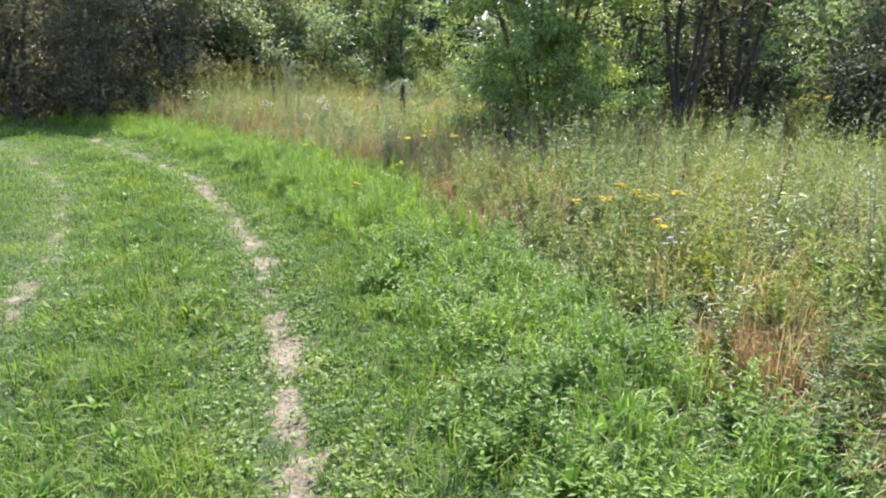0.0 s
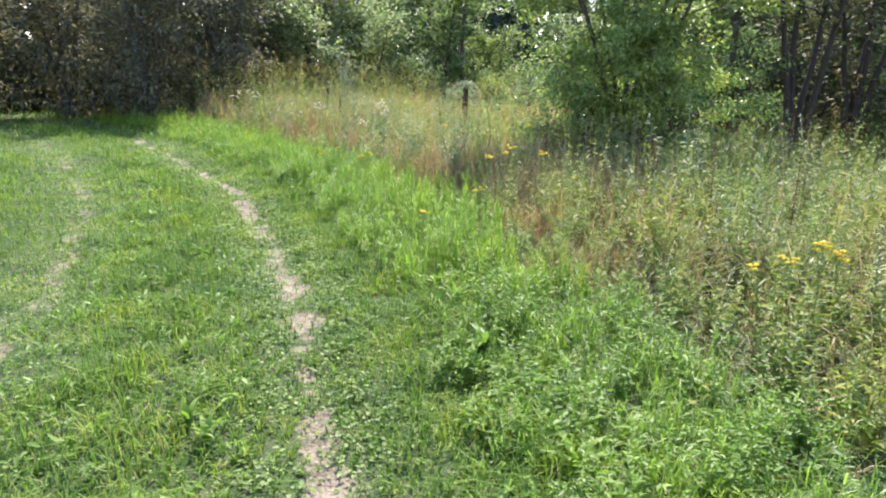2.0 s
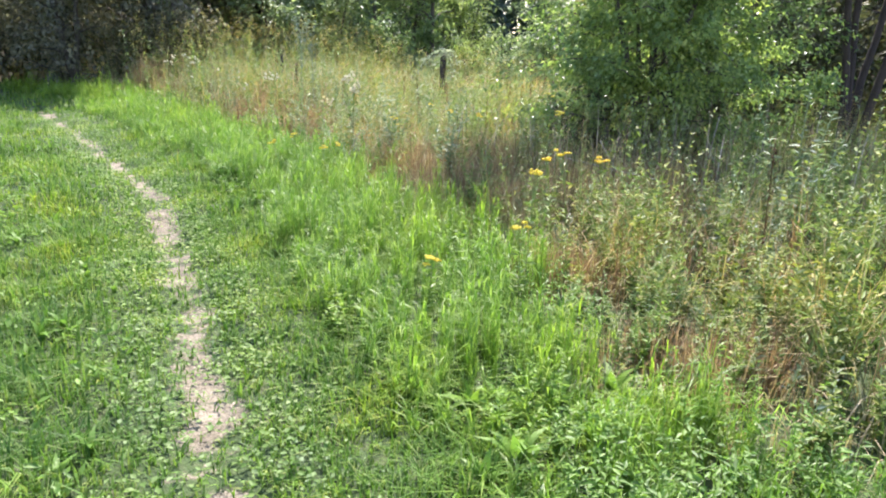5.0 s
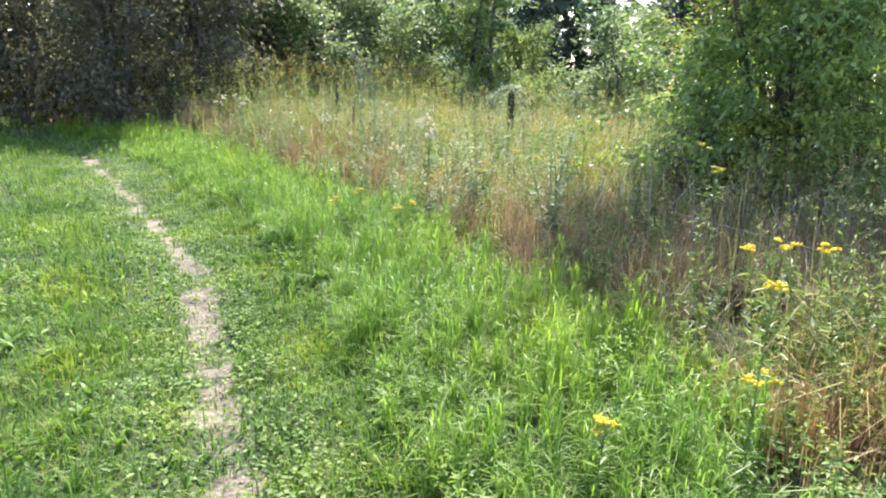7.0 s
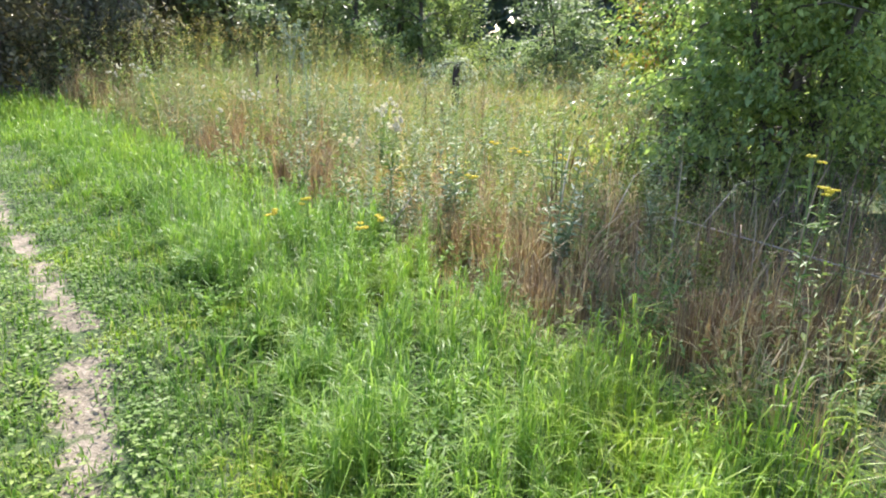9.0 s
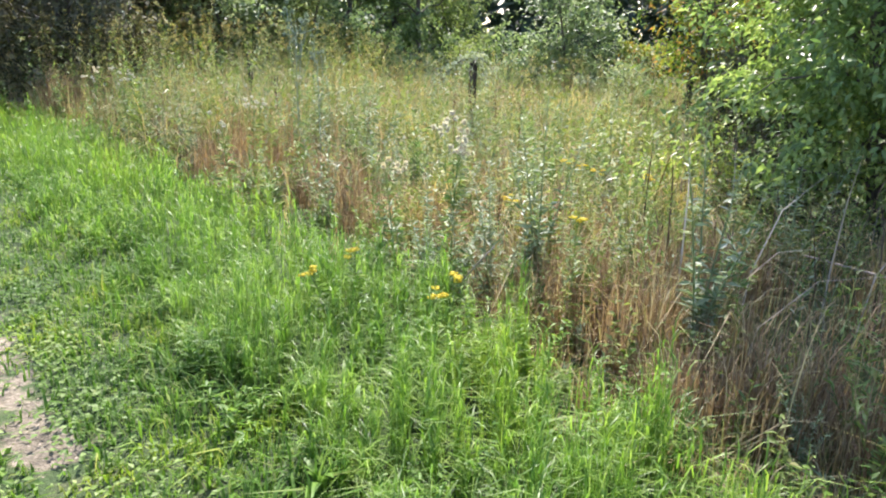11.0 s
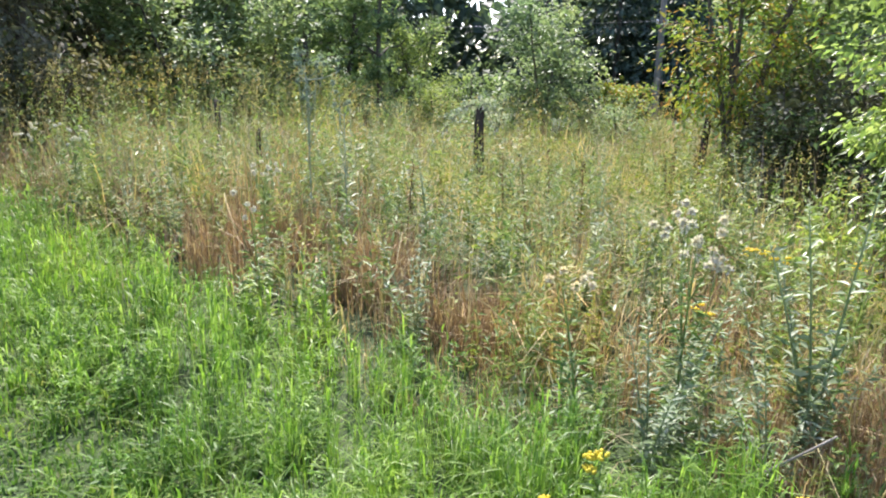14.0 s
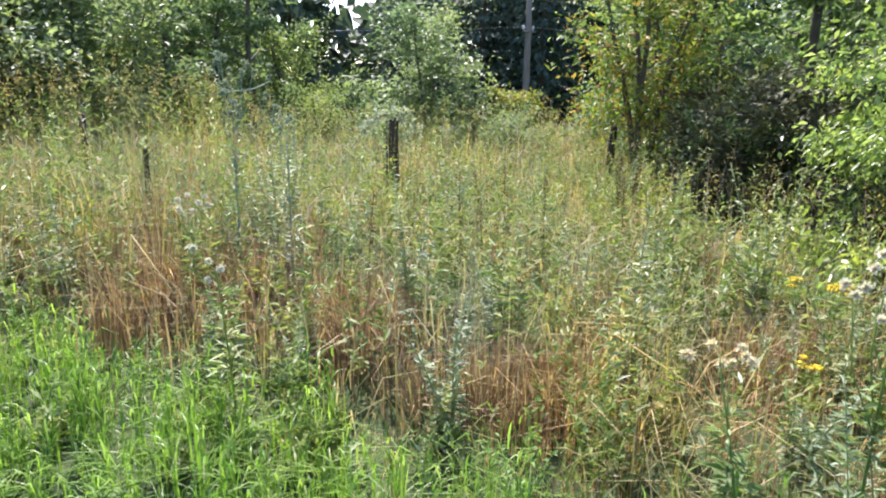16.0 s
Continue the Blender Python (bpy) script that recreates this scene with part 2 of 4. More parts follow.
def blades(p, height, width, az, bend, k=2):
    """Tapering curved blades of k steps rooted at p."""
    n = len(p)
    side = np.stack([np.cos(az), np.sin(az), np.zeros(n)], 1)
    fwd = np.stack([-np.sin(az), np.cos(az), np.zeros(n)], 1)
    rows = []
    for i in range(k + 1):
        u = i / k
        c = p + fwd * (height * bend * u ** 2.4)[:, None]
        c = c + np.array([0, 0, 1.0]) * (height * (u - 0.5 * np.clip(bend, 0, 1.6) * u ** 3.2))[:, None]
        if i == k:
            rows.append(c)
        else:
            w = (width * (1 - u ** 2) * (0.8 + 0.4 * min(u * 2, 1)))[:, None] / 2
            rows += [c - side * w, c + side * w]
    m = len(rows)
    v = np.stack(rows, 1).reshape(-1, 3)
    t = []
    for i in range(k - 1):
        a = 2 * i
        t += [(a, a + 1, a + 3), (a, a + 3, a + 2)]
    t.append((2 * k - 2, 2 * k - 1, 2 * k))
    tris = (np.arange(n)[:, None, None] * m + np.array(t)[None]).reshape(-1, 3)
    return v, tris


def leaves(p, way, length, width, fold=0.25, roll=None):
    """Pointed leaves, creased along the midrib, from p along way; two triangles each side of the crease would not show."""
    n = len(p)
    way = unit(way)
    up = np.tile([0, 0, 1.0], (n, 1)) + rng.normal(0, 0.35 if roll is None else roll, (n, 3))
    side = unit(np.cross(way, up))
    nor = np.cross(side, way)
    length, width = np.broadcast_to(length, n)[:, None], np.broadcast_to(width, n)[:, None]
    mid = p + way * length * 0.42
    v = np.stack([p, mid + side * width / 2 + nor * width * fold, p + way * length - nor * length * 0.12, mid - side * width / 2 + nor * width * fold], 1).reshape(-1, 3)
    tris = (np.arange(n)[:, None, None] * 4 + np.array([(0, 1, 2), (0, 2, 3)])[None]).reshape(-1, 3)
    return v, tris


def tube(path, radii, sides=6):
    """A tapering tube along a path of points, closed at its end."""
    path, radii = np.asarray(path, float), np.asarray(radii, float)
    n = len(path)
    tan = unit(np.gradient(path, axis=0))
    ref = np.array([0.31, 0.95, 0.05]) if abs(tan[0][2]) > 0.5 else np.array([0.1, 0.1, 1.0])
    a = unit(np.cross(tan, ref))
    b = np.cross(tan, a)
    ang = np.arange(sides) * 2 * math.pi / sides
    ring = path[:, None] + radii[:, None, None] * (np.cos(ang)[None, :, None] * a[:, None] + np.sin(ang)[None, :, None] * b[:, None])
    v = np.concatenate([ring.reshape(-1, 3), path[-1:] + tan[-1:] * radii[-1] * 0.4])
    t = []
    for i in range(n - 1):
        for j in range(sides):
            q, r = i * sides + j, i * sides + (j + 1) % sides
            t += [(q, r, r + sides), (q, r + sides, q + sides)]
    t += [((n - 1) * sides + j, (n - 1) * sides + (j + 1) % sides, n * sides) for j in range(sides)]
    return v, np.array(t)


def waves(x, y, size, seed):
    """A smooth random field between about -1 and 1, with bumps of that size in metres."""
    r = np.random.default_rng(seed)
    out = 0
    for _ in range(7):
        a, f, ph = r.uniform(0, 2 * math.pi), 2 * math.pi / size * r.uniform(0.6, 1.7), r.uniform(0, 2 * math.pi)
        out = out + np.sin((x * np.cos(a) + y * np.sin(a)) * f + ph)
    return out / 3.2


# ---- the lie of the land ----
RUT = np.array([(0.9, -9), (0.35, -3), (0.02, 0), (-0.58, 2.28), (-1.01, 3.84), (-1.5, 5.47), (-1.99, 6.58), (-2.52, 7.72), (-3.52, 9.66), (-5.04, 11.8), (-6.7, 14.0), (-8.9, 16.6), (-13.5, 20.5), (-25, 26.0)])


def off_rut(x, y):
    """Metres from the wheel rut that the walker follows; to its right is positive."""
    best, sign = np.full(np.shape(x), 1e9), np.zeros(np.shape(x))
    for (ax, ay), (bx, by) in zip(RUT[:-1], RUT[1:]):
        dx, dy = bx - ax, by - ay
        u = np.clip(((x - ax) * dx + (y - ay) * dy) / (dx * dx + dy * dy), 0, 1)
        d = np.hypot(x - ax - u * dx, y - ay - u * dy)
        s = np.where((x - ax) * dy - (y - ay) * dx > 0, 1.0, -1.0)
        nearer = d < best
        best, sign = np.where(nearer, d, best), np.where(nearer, s, sign)
    return best * sign


def bareness(x, y, s):
    """How worn the turf is, 0 to 1, along the two ruts."""
    s = s + 0.05 * waves(x, y, 0.9, 3) + 0.05 * waves(x, y, 0.25, 4) + 0.03 * waves(x, y, 0.1, 44)
    right = np.clip(1.15 - np.abs(s) / np.maximum(0.115 + 0.08 * waves(x, y, 0.9, 1), 0.03), 0, 1) * np.clip(0.95 + 0.28 * waves(x, y, 0.7, 5) + 0.22 * waves(x, y, 0.21, 2), 0, 1)
    left = np.clip(1.1 - np.abs(s + 1.72) / 0.15, 0, 1) * np.clip(0.5 + 0.5 * waves(x, y, 1.1, 6) + 0.3 * waves(x, y, 0.3, 7), 0, 1)
    return np.maximum(right, left) * np.clip((18.0 - y) / 2.0, 0, 1)


def height_at(x, y, s=None):
    s = off_rut(x, y) if s is None else s
    dip = -0.05 * np.exp(-(s / 0.22) ** 2) - 0.045 * np.exp(-((s + 1.72) / 0.25) ** 2)
    bank = 0.05 * np.clip((s - 1.2) / 2, 0, 1)
    near = np.clip(1 - np.hypot(x, y - 8) / 60, 0, 1)
    return dip + bank + near * (0.02 * waves(x, y, 1.1, 8) + 0.03 * waves(x, y, 4, 9))


def spread(lo, hi, step, far):
    """Grid lines, close between lo and hi, ever wider out to far."""
    mid = np.arange(lo, hi, step)
    out = step * np.cumsum(1.18 ** np.arange(1, 60))
    out = out[out < far]
    return np.concatenate([lo - out[::-1], mid, hi + out])


gx, gy = spread(-9.5, 1.0, 0.08, 420), spread(0.5, 17.5, 0.08, 420)
GX, GY = np.meshgrid(gx, gy)
GS = off_rut(GX, GY)
gv = np.stack([GX, GY, height_at(GX, GY, GS)], -1).reshape(-1, 3)
idx = np.arange(GX.size).reshape(GX.shape)
gq = np.stack([idx[:-1, :-1], idx[:-1, 1:], idx[1:, 1:], idx[1:, :-1]], -1).reshape(-1, 4)
ground = new("ground", mesh_of("ground", gv, gq, EARTH))
layer = ground.data.attributes.new("bare", "FLOAT", "POINT")
layer.data.foreach_set("value", bareness(GX, GY, GS).ravel().astype(np.float32))
ground.data.polygons.foreach_set("use_smooth", np.ones(len(gq), bool))
tagged(ground, "dark meadow soil with two pale sandy wheel ruts", "ground", kind="structure")


# ---- grass ----
def scatter(x0, x1, y0, y1, per_m2):
    n = int((x1 - x0) * (y1 - y0) * per_m2)
    x, y = rng.uniform(x0, x1, n), rng.uniform(y0, y1, n)
    return x, y, off_rut(x, y)


def keep(mask, *arrays):
    return [a[mask] for a in arrays]


def tufted(x, y, s, reach, share=0.8):
    """Draws blades together into tufts."""
    cell = np.floor(x / reach) * 7919 + np.floor(y / reach) * 104729
    r1, r2 = np.modf(np.abs(np.sin(cell) * 43758.5453))[0], np.modf(np.abs(np.sin(cell + 1.7) * 24634.6345))[0]
    cx, cy = (np.floor(x / reach) + r1) * reach, (np.floor(y / reach) + r2) * reach
    k = share * rng.uniform(0.2, 1, len(x)) ** 0.5
    return x + (cx - x) * k, y + (cy - y) * k


def grass(name, label, x, y, h, w, bend, material, k=2):
    p = np.stack([x, y, height_at(x, y) - 0.01], 1)
    v, t = blades(p, h, w, rng.uniform(0, 2 * math.pi, len(x)), bend, k)
    return tagged(new(name, mesh_of(name, v, t, material)), label, "grass", kind="stuff")


RIGHT = 1.75  # where the lush strip gives way to the weeds


def herb_end(y):
    """1 at the near end of the strip, where herbs take the place of the tall grass, 0 beyond."""
    return np.clip((6.3 - y) / 0.9, 0, 1)


def edge_of_weeds(x, y):
    return RIGHT - 0.4 * np.exp(-((x + 0.05) / 0.8) ** 2 - ((y - 6.6) / 0.7) ** 2) + 0.22 * waves(x, y, 1.6, 11) + 0.12 * waves(x, y, 0.5, 12)


# trodden turf between and beside the ruts
x, y, s = scatter(-12, 2.5, -2.5, 18.5, 2600)
m = (s > -3.2) & (s < 1.1) & (rng.uniform(0, 1, len(x)) > 1.15 * bareness(x, y, s) - 0.05) & (rng.uniform(0, 1, len(x)) < np.where(y < 9, np.clip(1 + (y - 0.9) * 0.5, 0.04, 1), np.where(y < 12, 0.45, 0.25)) * np.where(s < -1.3, 0.7, 1))
x, y, s = keep(m, x, y, s)
x, y = tufted(x, y, s, 0.07, 0.5)
lift = np.clip(1 - np.abs(s + 0.86) / 0.75, 0, 1) + np.clip((s - 0.35) / 0.4, 0, 1) * 0.7 + np.clip((-2.0 - s) / 0.8, 0, 1)
h = (0.055 + 0.095 * lift * np.clip(0.75 + 0.85 * waves(x, y, 0.7, 13), 0.1, 2) + 0.045 * np.clip(waves(x, y, 0.22, 18), 0, 1)) * rng.uniform(0.6, 1.5, len(x))
grass("trodden_turf", "short trodden green grass along a cart track", x, y, h, rng.uniform(0.004, 0.009, len(x)) * np.where(y > 9, 1.6, 1), rng.uniform(0.1, 1.2, len(x)), SHORT)

# thicker turf along the rut's right side
x, y, s = scatter(-9, 2.0, 1.2, 14, 2600)
m = (s > 0.12) & (s < 1.05) & (rng.uniform(0, 1, len(x)) > 1.1 * bareness(x, y, s)) & (rng.uniform(0, 1, len(x)) < np.clip(0.75 + 0.4 * waves(x, y, 0.4, 19), 0.2, 1) * np.where(y < 11, 1, 0.5))
x, y, s = keep(m, x, y, s)
h = (0.045 + 0.055 * np.clip(s, 0, 1)) * np.clip(1 + 0.6 * waves(x, y, 0.35, 20), 0.3, 1.8) * rng.uniform(0.6, 1.5, len(x))
grass("track_side_turf", "low dense green turf beside the rut", x, y, h, rng.uniform(0.004, 0.009, len(x)), rng.uniform(0.1, 1.0, len(x)), SHORT)

# lush strip beside the track
x, y, s = scatter(-12, 2.5, -2.5, 20, 3000)
e = edge_of_weeds(x, y)
start = 0.75 + 0.2 * herb_end(y) + 0.25 * waves(x, y, 1.2, 14) + 0.1 * waves(x, y, 0.35, 10)
m = (s > start) & (s < e + 0.15) & (rng.uniform(0, 1, len(x)) < np.where(y < 11.5, np.clip(1 + (y - 0.9) * 0.5, 0.04, 1), 0.34)) & (rng.uniform(0, 1, len(x)) < np.clip(0.7 + 0.6 * waves(x, y, 0.55, 15), 0.12, 1) * (1 - 0.38 * herb_end(y)))
x, y, s, start = keep(m, x, y, s, start)
x, y = tufted(x, y, s, 0.11, 0.55)
h = (0.1 + 0.22 * np.clip((s - start) / 0.6, 0, 1)) * np.clip(1 + 0.4 * waves(x, y, 0.6, 16), 0.4, 1.6) * rng.uniform(0.55, 1.35, len(x)) * (1 - 0.35 * herb_end(y))
n = len(x)
single = rng.uniform(0, 1, n) < 0.4
grass("lush_grass", "tall lush bright green grass beside the track", x[single], y[single], h[single], rng.uniform(0.003, 0.006, single.sum()) * np.where(y[single] > 12, 1.7, 1), 0.05 + 1.0 * rng.uniform(0, 1, single.sum()) ** 1.4, LUSH, 3)
# leafy culms: a stem with blades springing off it and bending over
x, y, h = x[~single], y[~single], h[~single]
n = len(x)
root = np.stack([x, y, height_at(x, y)], 1)
az = rng.uniform(0, 6.3, n)
stems = blades(root, h, np.full(n, 0.003), az, rng.uniform(0, 0.15, n), 2)
pieces = [stems]
for k in range(3):
    u = rng.uniform(0.25, 0.95, n)
    at = root + np.stack([np.zeros(n), np.zeros(n), h * u], 1)
    pieces.append(blades(at, rng.uniform(0.07, 0.16, n), rng.uniform(0.0035, 0.007, n) * np.where(y > 12, 1.5, 1), rng.uniform(0, 6.3, n), rng.uniform(0.3, 1.35, n), 3 if k == 0 else 2))
tagged(new("lush_culms", mesh_of("lush_culms", *joined(pieces), LUSH)), "leafy bright green grass culms beside the track", "grass", kind="stuff")

# verge on the far side of the track
x, y, s = scatter(-16, -1.0, -3, 18.5, 560)
m = (s < -2.4) & (s > -9) & (rng.uniform(0, 1, len(x)) < np.clip(-(s + 2.2) * 1.5, 0, 1) * np.where(y < 10, 1, 0.6) * np.clip((s + 8.5) / 3.5, 0.05, 1) * np.clip(1 + (y - 2.2) * 0.3, 0.05, 1))
x, y, s = keep(m, x, y, s)
x, y = tufted(x, y, s, 0.12, 0.5)
h = (0.1 + 0.08 * np.clip(-(s + 2.6), 0, 1)) * np.clip(1 + 0.4 * waves(x, y, 0.9, 17), 0.4, 1.6) * rng.uniform(0.6, 1.3, len(x))
grass("verge_grass", "bright green uncut grass on the verge", x, y, h, rng.uniform(0.009, 0.017, len(x)), rng.uniform(0.1, 1.1, len(x)), LUSH)

# shaded grass under the wood's edge
x, y, s = scatter(-24, -6.5, 16, 25, 60)
m = (s > -9) & (s < 3)
x, y, s = keep(m, x, y, s)
grass("shaded_grass", "short grass in the shade of the wood", x, y, rng.uniform(0.06, 0.2, len(x)), rng.uniform(0.02, 0.035, len(x)), rng.uniform(0.2, 0.9, len(x)), SHORT)

# rougher grass all round the place, where nobody walks
x, y, s = scatter(-30, 24, -18, 30, 20)
u = rng.uniform(0, 1.2, len(x))
m = ~((s > -7 - u) & (x < 4.5) & (y > 0.6 - 2 * u) & (y < 19)) & ~((x > 4.5) & (x < 14) & (y > 0.8 - u)) & (y < 20) & (np.abs(s) > 0.25) & (np.abs(s + 1.72) > 0.25)
x, y, s = keep(m, x, y, s)
low = (s > -3) & (s < 1)
grass("rough_grass", "rough green grass of the surrounding field", x, y, rng.uniform(0.12, 0.4, len(x)) * np.clip(0.8 + 0.5 * waves(x, y, 2.2, 61), 0.3, 1.5) * np.where(low, 0.3, 1), rng.uniform(0.03, 0.06, len(x)), rng.uniform(0.1, 0.9, len(x)), SHORT)

# weedy meadow: green-olive blades and dry straw in patches
def dryness(x, y, s):
    return 0.25 * waves(x, y, 1.1, 21) + 0.3 * waves(x, y, 2.7, 22) + 0.18 * np.exp(-((s - 2.7) / 0.8) ** 2) * np.clip((y - 7) / 3, 0, 1) - 0.2 * np.clip((6.5 - y) / 2, 0, 1) - 0.13 + 0.4 * np.exp(-((x - 2.6) / 0.7) ** 2 - ((y - 3.6) / 1.2) ** 2) + 0.6 * np.exp(-((x - 0.9) / 1.7) ** 2 - ((y - 9.9) / 1.5) ** 2) + 0.16 * np.clip((y - 11.5) / 3, 0, 1)


def meadow_height(x, y, s):
    rise = np.clip((s - 1.5) / 1.1, 0.3, 1)
    near = 0.36 * np.clip((s - 1.9) / 1.3, 0, 1) * np.clip((y - 3.2) / 2.5, 0, 1) * np.clip((9.5 - y) / 1.5, 0, 1)
    back = 0.5 * np.clip((-x - 1.8) / 1.6, 0, 1) * np.clip((y - 13.5) / 2.5, 0, 1)
    low = 0.36 * np.exp(-((x - 0.2) / 2.0) ** 2 - ((y - 16.6) / 2.0) ** 2)
    return rise * (0.52 - low + 0.36 * np.clip((y - 8) / 7, 0, 1) + near + back + 0.1 * waves(x, y, 1.5, 23) + 0.12 * waves(x, y, 0.5, 33))


def leafy(x, y):
    """1 in the near corner of the meadow, where leafy weeds outgrow the grass."""
    return np.clip((8.6 - y) / 1.2, 0, 1)


for x0, x1, y0, y1, dens, fat, where in ((-3.5, 4.5, -1.2, 12.5, 860, 1.0, "near"), (-10, 7, 12.5, 19, 330, 1.6, "middle"), (-16, 16, 19, 27, 200, 2.6, "far"), (4.5, 14, -1.2, 19, 230, 2.2, "side")):
    x, y, s = scatter(x0, x1, y0, y1, dens)
    u = rng.uniform(0, 1, len(x))
    m = (s > edge_of_weeds(x, y)) & (y > 0.9 - 1.6 * rng.uniform(0, 1, len(x)) ** 2 + 0.6 * waves(x, y, 1.2, 62)) & (np.hypot(x - 1.9, y - 12.8) > 1.6) & (np.hypot((x - 1.8) / 1.15, (y - 15.5) / 1.2) > 1) & (u < np.clip(0.45 + 0.75 * waves(x, y, 0.6, 24), 0.06, 1) * (1 - 0.2 * leafy(x, y))) & ~((y > 9.5) & (x > 3.5) & (y < 19) & (u > 0.5))
    x, y, s = keep(m, x, y, s)
    x, y = tufted(x, y, s, 0.2 * fat ** 0.5, 0.65)
    hm = meadow_height(x, y, s) * rng.uniform(0.35, 1.1, len(x))
    dry = dryness(x, y, s) + rng.normal(0, 0.13, len(x)) > 0.2
    g = ~dry
    grass("meadow_grass", "tall olive-green seeding meadow grass", x[g], y[g], hm[g], rng.uniform(0.004, 0.008, g.sum()) * fat, rng.uniform(0.1, 1.4, g.sum()), OLIVE, 3 if where == "near" else 2)
    grass("dry_grass", "dead reddish-brown and straw-coloured grass", x[dry], y[dry], hm[dry] * 0.92, rng.uniform(0.003, 0.006, dry.sum()) * fat, rng.uniform(0.1, 1.0, dry.sum()), STRAW, 3 if where == "near" else 2)


# leafy weed stems standing through the meadow grass
def weed_geometry(x, y, h, per_stem, leaf_len, leaf_wid, spread_up=0.35):
    n = len(x)
    z = height_at(x, y)
    lean = rng.normal(0, 0.2, (n, 2))
    base = np.stack([x, y, z], 1)
    az = rng.uniform(0, 2 * math.pi, n)
    side = np.stack([np.cos(az), np.sin(az), np.zeros(n)], 1) * 0.003
    tip = base + np.stack([lean[:, 0] * h, lean[:, 1] * h, h], 1)
    sv = np.stack([base - side, base + side, tip], 1).reshape(-1, 3)
    st = np.arange(3 * n).reshape(-1, 3)
    u = rng.uniform(0.2, 1.0, (n, per_stem))
    at = base[:, None] + (tip - base)[:, None] * u[..., None]
    la = rng.uniform(0, 2 * math.pi, (n, per_stem))
    way = np.stack([np.cos(la), np.sin(la), rng.normal(spread_up, 0.3, (n, per_stem))], -1)
    ll = leaf_len * (1.15 - 0.7 * u) * rng.uniform(0.7, 1.3, (n, per_stem))
    lv, lt = leaves(at.reshape(-1, 3), way.reshape(-1, 3), ll.ravel(), ll.ravel() * leaf_wid)
    return (sv, st), (lv, lt)


for name, label, mat, wid, seed, areas in (
        ("weeds", "narrow-leaved green weeds standing in the meadow", WEED, 0.22, 26, ((-3.5, 4.5, 1.0, 12.5, 160, 17, 0.072), (-9, 7, 12.5, 19, 80, 14, 0.11), (-14, 14, 19, 26, 16, 14, 0.13), (4.5, 13, 0.5, 19, 28, 14, 0.11))),
        ("yellow_weeds", "yellow-green small-leaved weeds in the meadow", PALE_WEED, 0.42, 36, ((-3.5, 4.5, 1.0, 12.5, 85, 18, 0.06), (-9, 7, 12.5, 19, 55, 16, 0.07), (-14, 14, 19, 26, 16, 14, 0.1), (4.5, 13, 3, 19, 26, 14, 0.085))),
        ("pale_weeds", "grey-green weeds with pale shining leaves in the meadow", GREY_WEED, 0.26, 46, ((-3.5, 4.5, 2.0, 12.5, 22, 20, 0.07), (-9, 7, 12.5, 19, 20, 16, 0.09)))):
    for x0, x1, y0, y1, dens, per, ll in areas:
        x, y, s = scatter(x0, x1, y0, y1, dens)
        m = (s > edge_of_weeds(x, y) - 0.05) & (np.hypot(x - 1.9, y - 12.8) > 1.5) & (np.hypot((x - 1.8) / 1.15, (y - 15.5) / 1.2) > 1) & (rng.uniform(0, 1, len(x)) < np.clip(0.45 + 0.9 * waves(x, y, 0.8, seed), 0.03, 1) * np.where(dryness(x, y, s) > 0.25, 0.25, 1) * (0.75 + 0.45 * leafy(x, y)))
        x, y, s = keep(m, x, y, s)
        x, y = tufted(x, y, s, 0.38 if y1 < 13 else 0.5, 0.86)
        h = meadow_height(x, y, s) * np.clip(0.92 + 0.45 * waves(x, y, 0.45, seed + 1), 0.4, 1.4) * rng.uniform(0.5, 1.15, len(x))
        tagged(new(name, mesh_of(name, *joined(weed_geometry(x, y, h, per, ll, wid, 0.75 if wid < 0.3 else 0.4)), mat)), label, "weeds", kind="stuff")

# dead tussocks, reddish brown, thickest along the foot of the meadow
cx, cy, cs = scatter(-9, 4.5, 2.0, 19, 2.1)
m = (cs > 1.95) & (rng.uniform(0, 1, len(cx)) < 0.06 + 0.6 * (waves(cx, cy, 1.1, 47) > 0.05) * np.exp(-((cs - 2.6) / 0.8) ** 2) * np.clip((cy - 4) / 5, 0.1, 1) + np.exp(-((cx - 2.0) / 0.5) ** 2 - ((cy - 2.9) / 0.9) ** 2) + 1.3 * np.exp(-((cx - 0.9) / 1.6) ** 2 - ((cy - 9.8) / 1.5) ** 2))
cx, cy, cs = keep(m, cx, cy, cs)
per = np.clip(130 + 80 * waves(cx, cy, 1.5, 43), 60, 260).astype(int)
who = np.repeat(np.arange(len(cx)), per)
size = rng.uniform(0.07, 0.2, len(cx))
x = cx[who] + rng.normal(0, 1, len(who)) * size[who]
y = cy[who] + rng.normal(0, 1, len(who)) * size[who]
h = (np.clip(meadow_height(cx, cy, cs), 0.4, 0.9) * rng.uniform(0.6, 1.0, len(cx)))[who] * rng.uniform(0.3, 1.1, len(who))
bits_at = np.stack([x, y, height_at(x, y) + h * rng.uniform(0.4, 0.9, len(x))], 1)
bits = leaves(bits_at, rng.normal(0, 1, (len(x), 3)), rng.uniform(0.015, 0.05, len(x)), rng.uniform(0.003, 0.007, len(x)))
stalks = blades(np.stack([x, y, height_at(x, y)], 1), h, rng.uniform(0.003, 0.006, len(x)) * np.where(y > 12, 1.5, 1), rng.uniform(0, 6.3, len(x)), rng.uniform(0.03, 0.5, len(x)), 2)
tagged(new("dead_tussocks", mesh_of("dead_tussocks", *joined([stalks, bits]), RUST)), "tussocks of dead reddish-brown grass", "grass", kind="stuff")

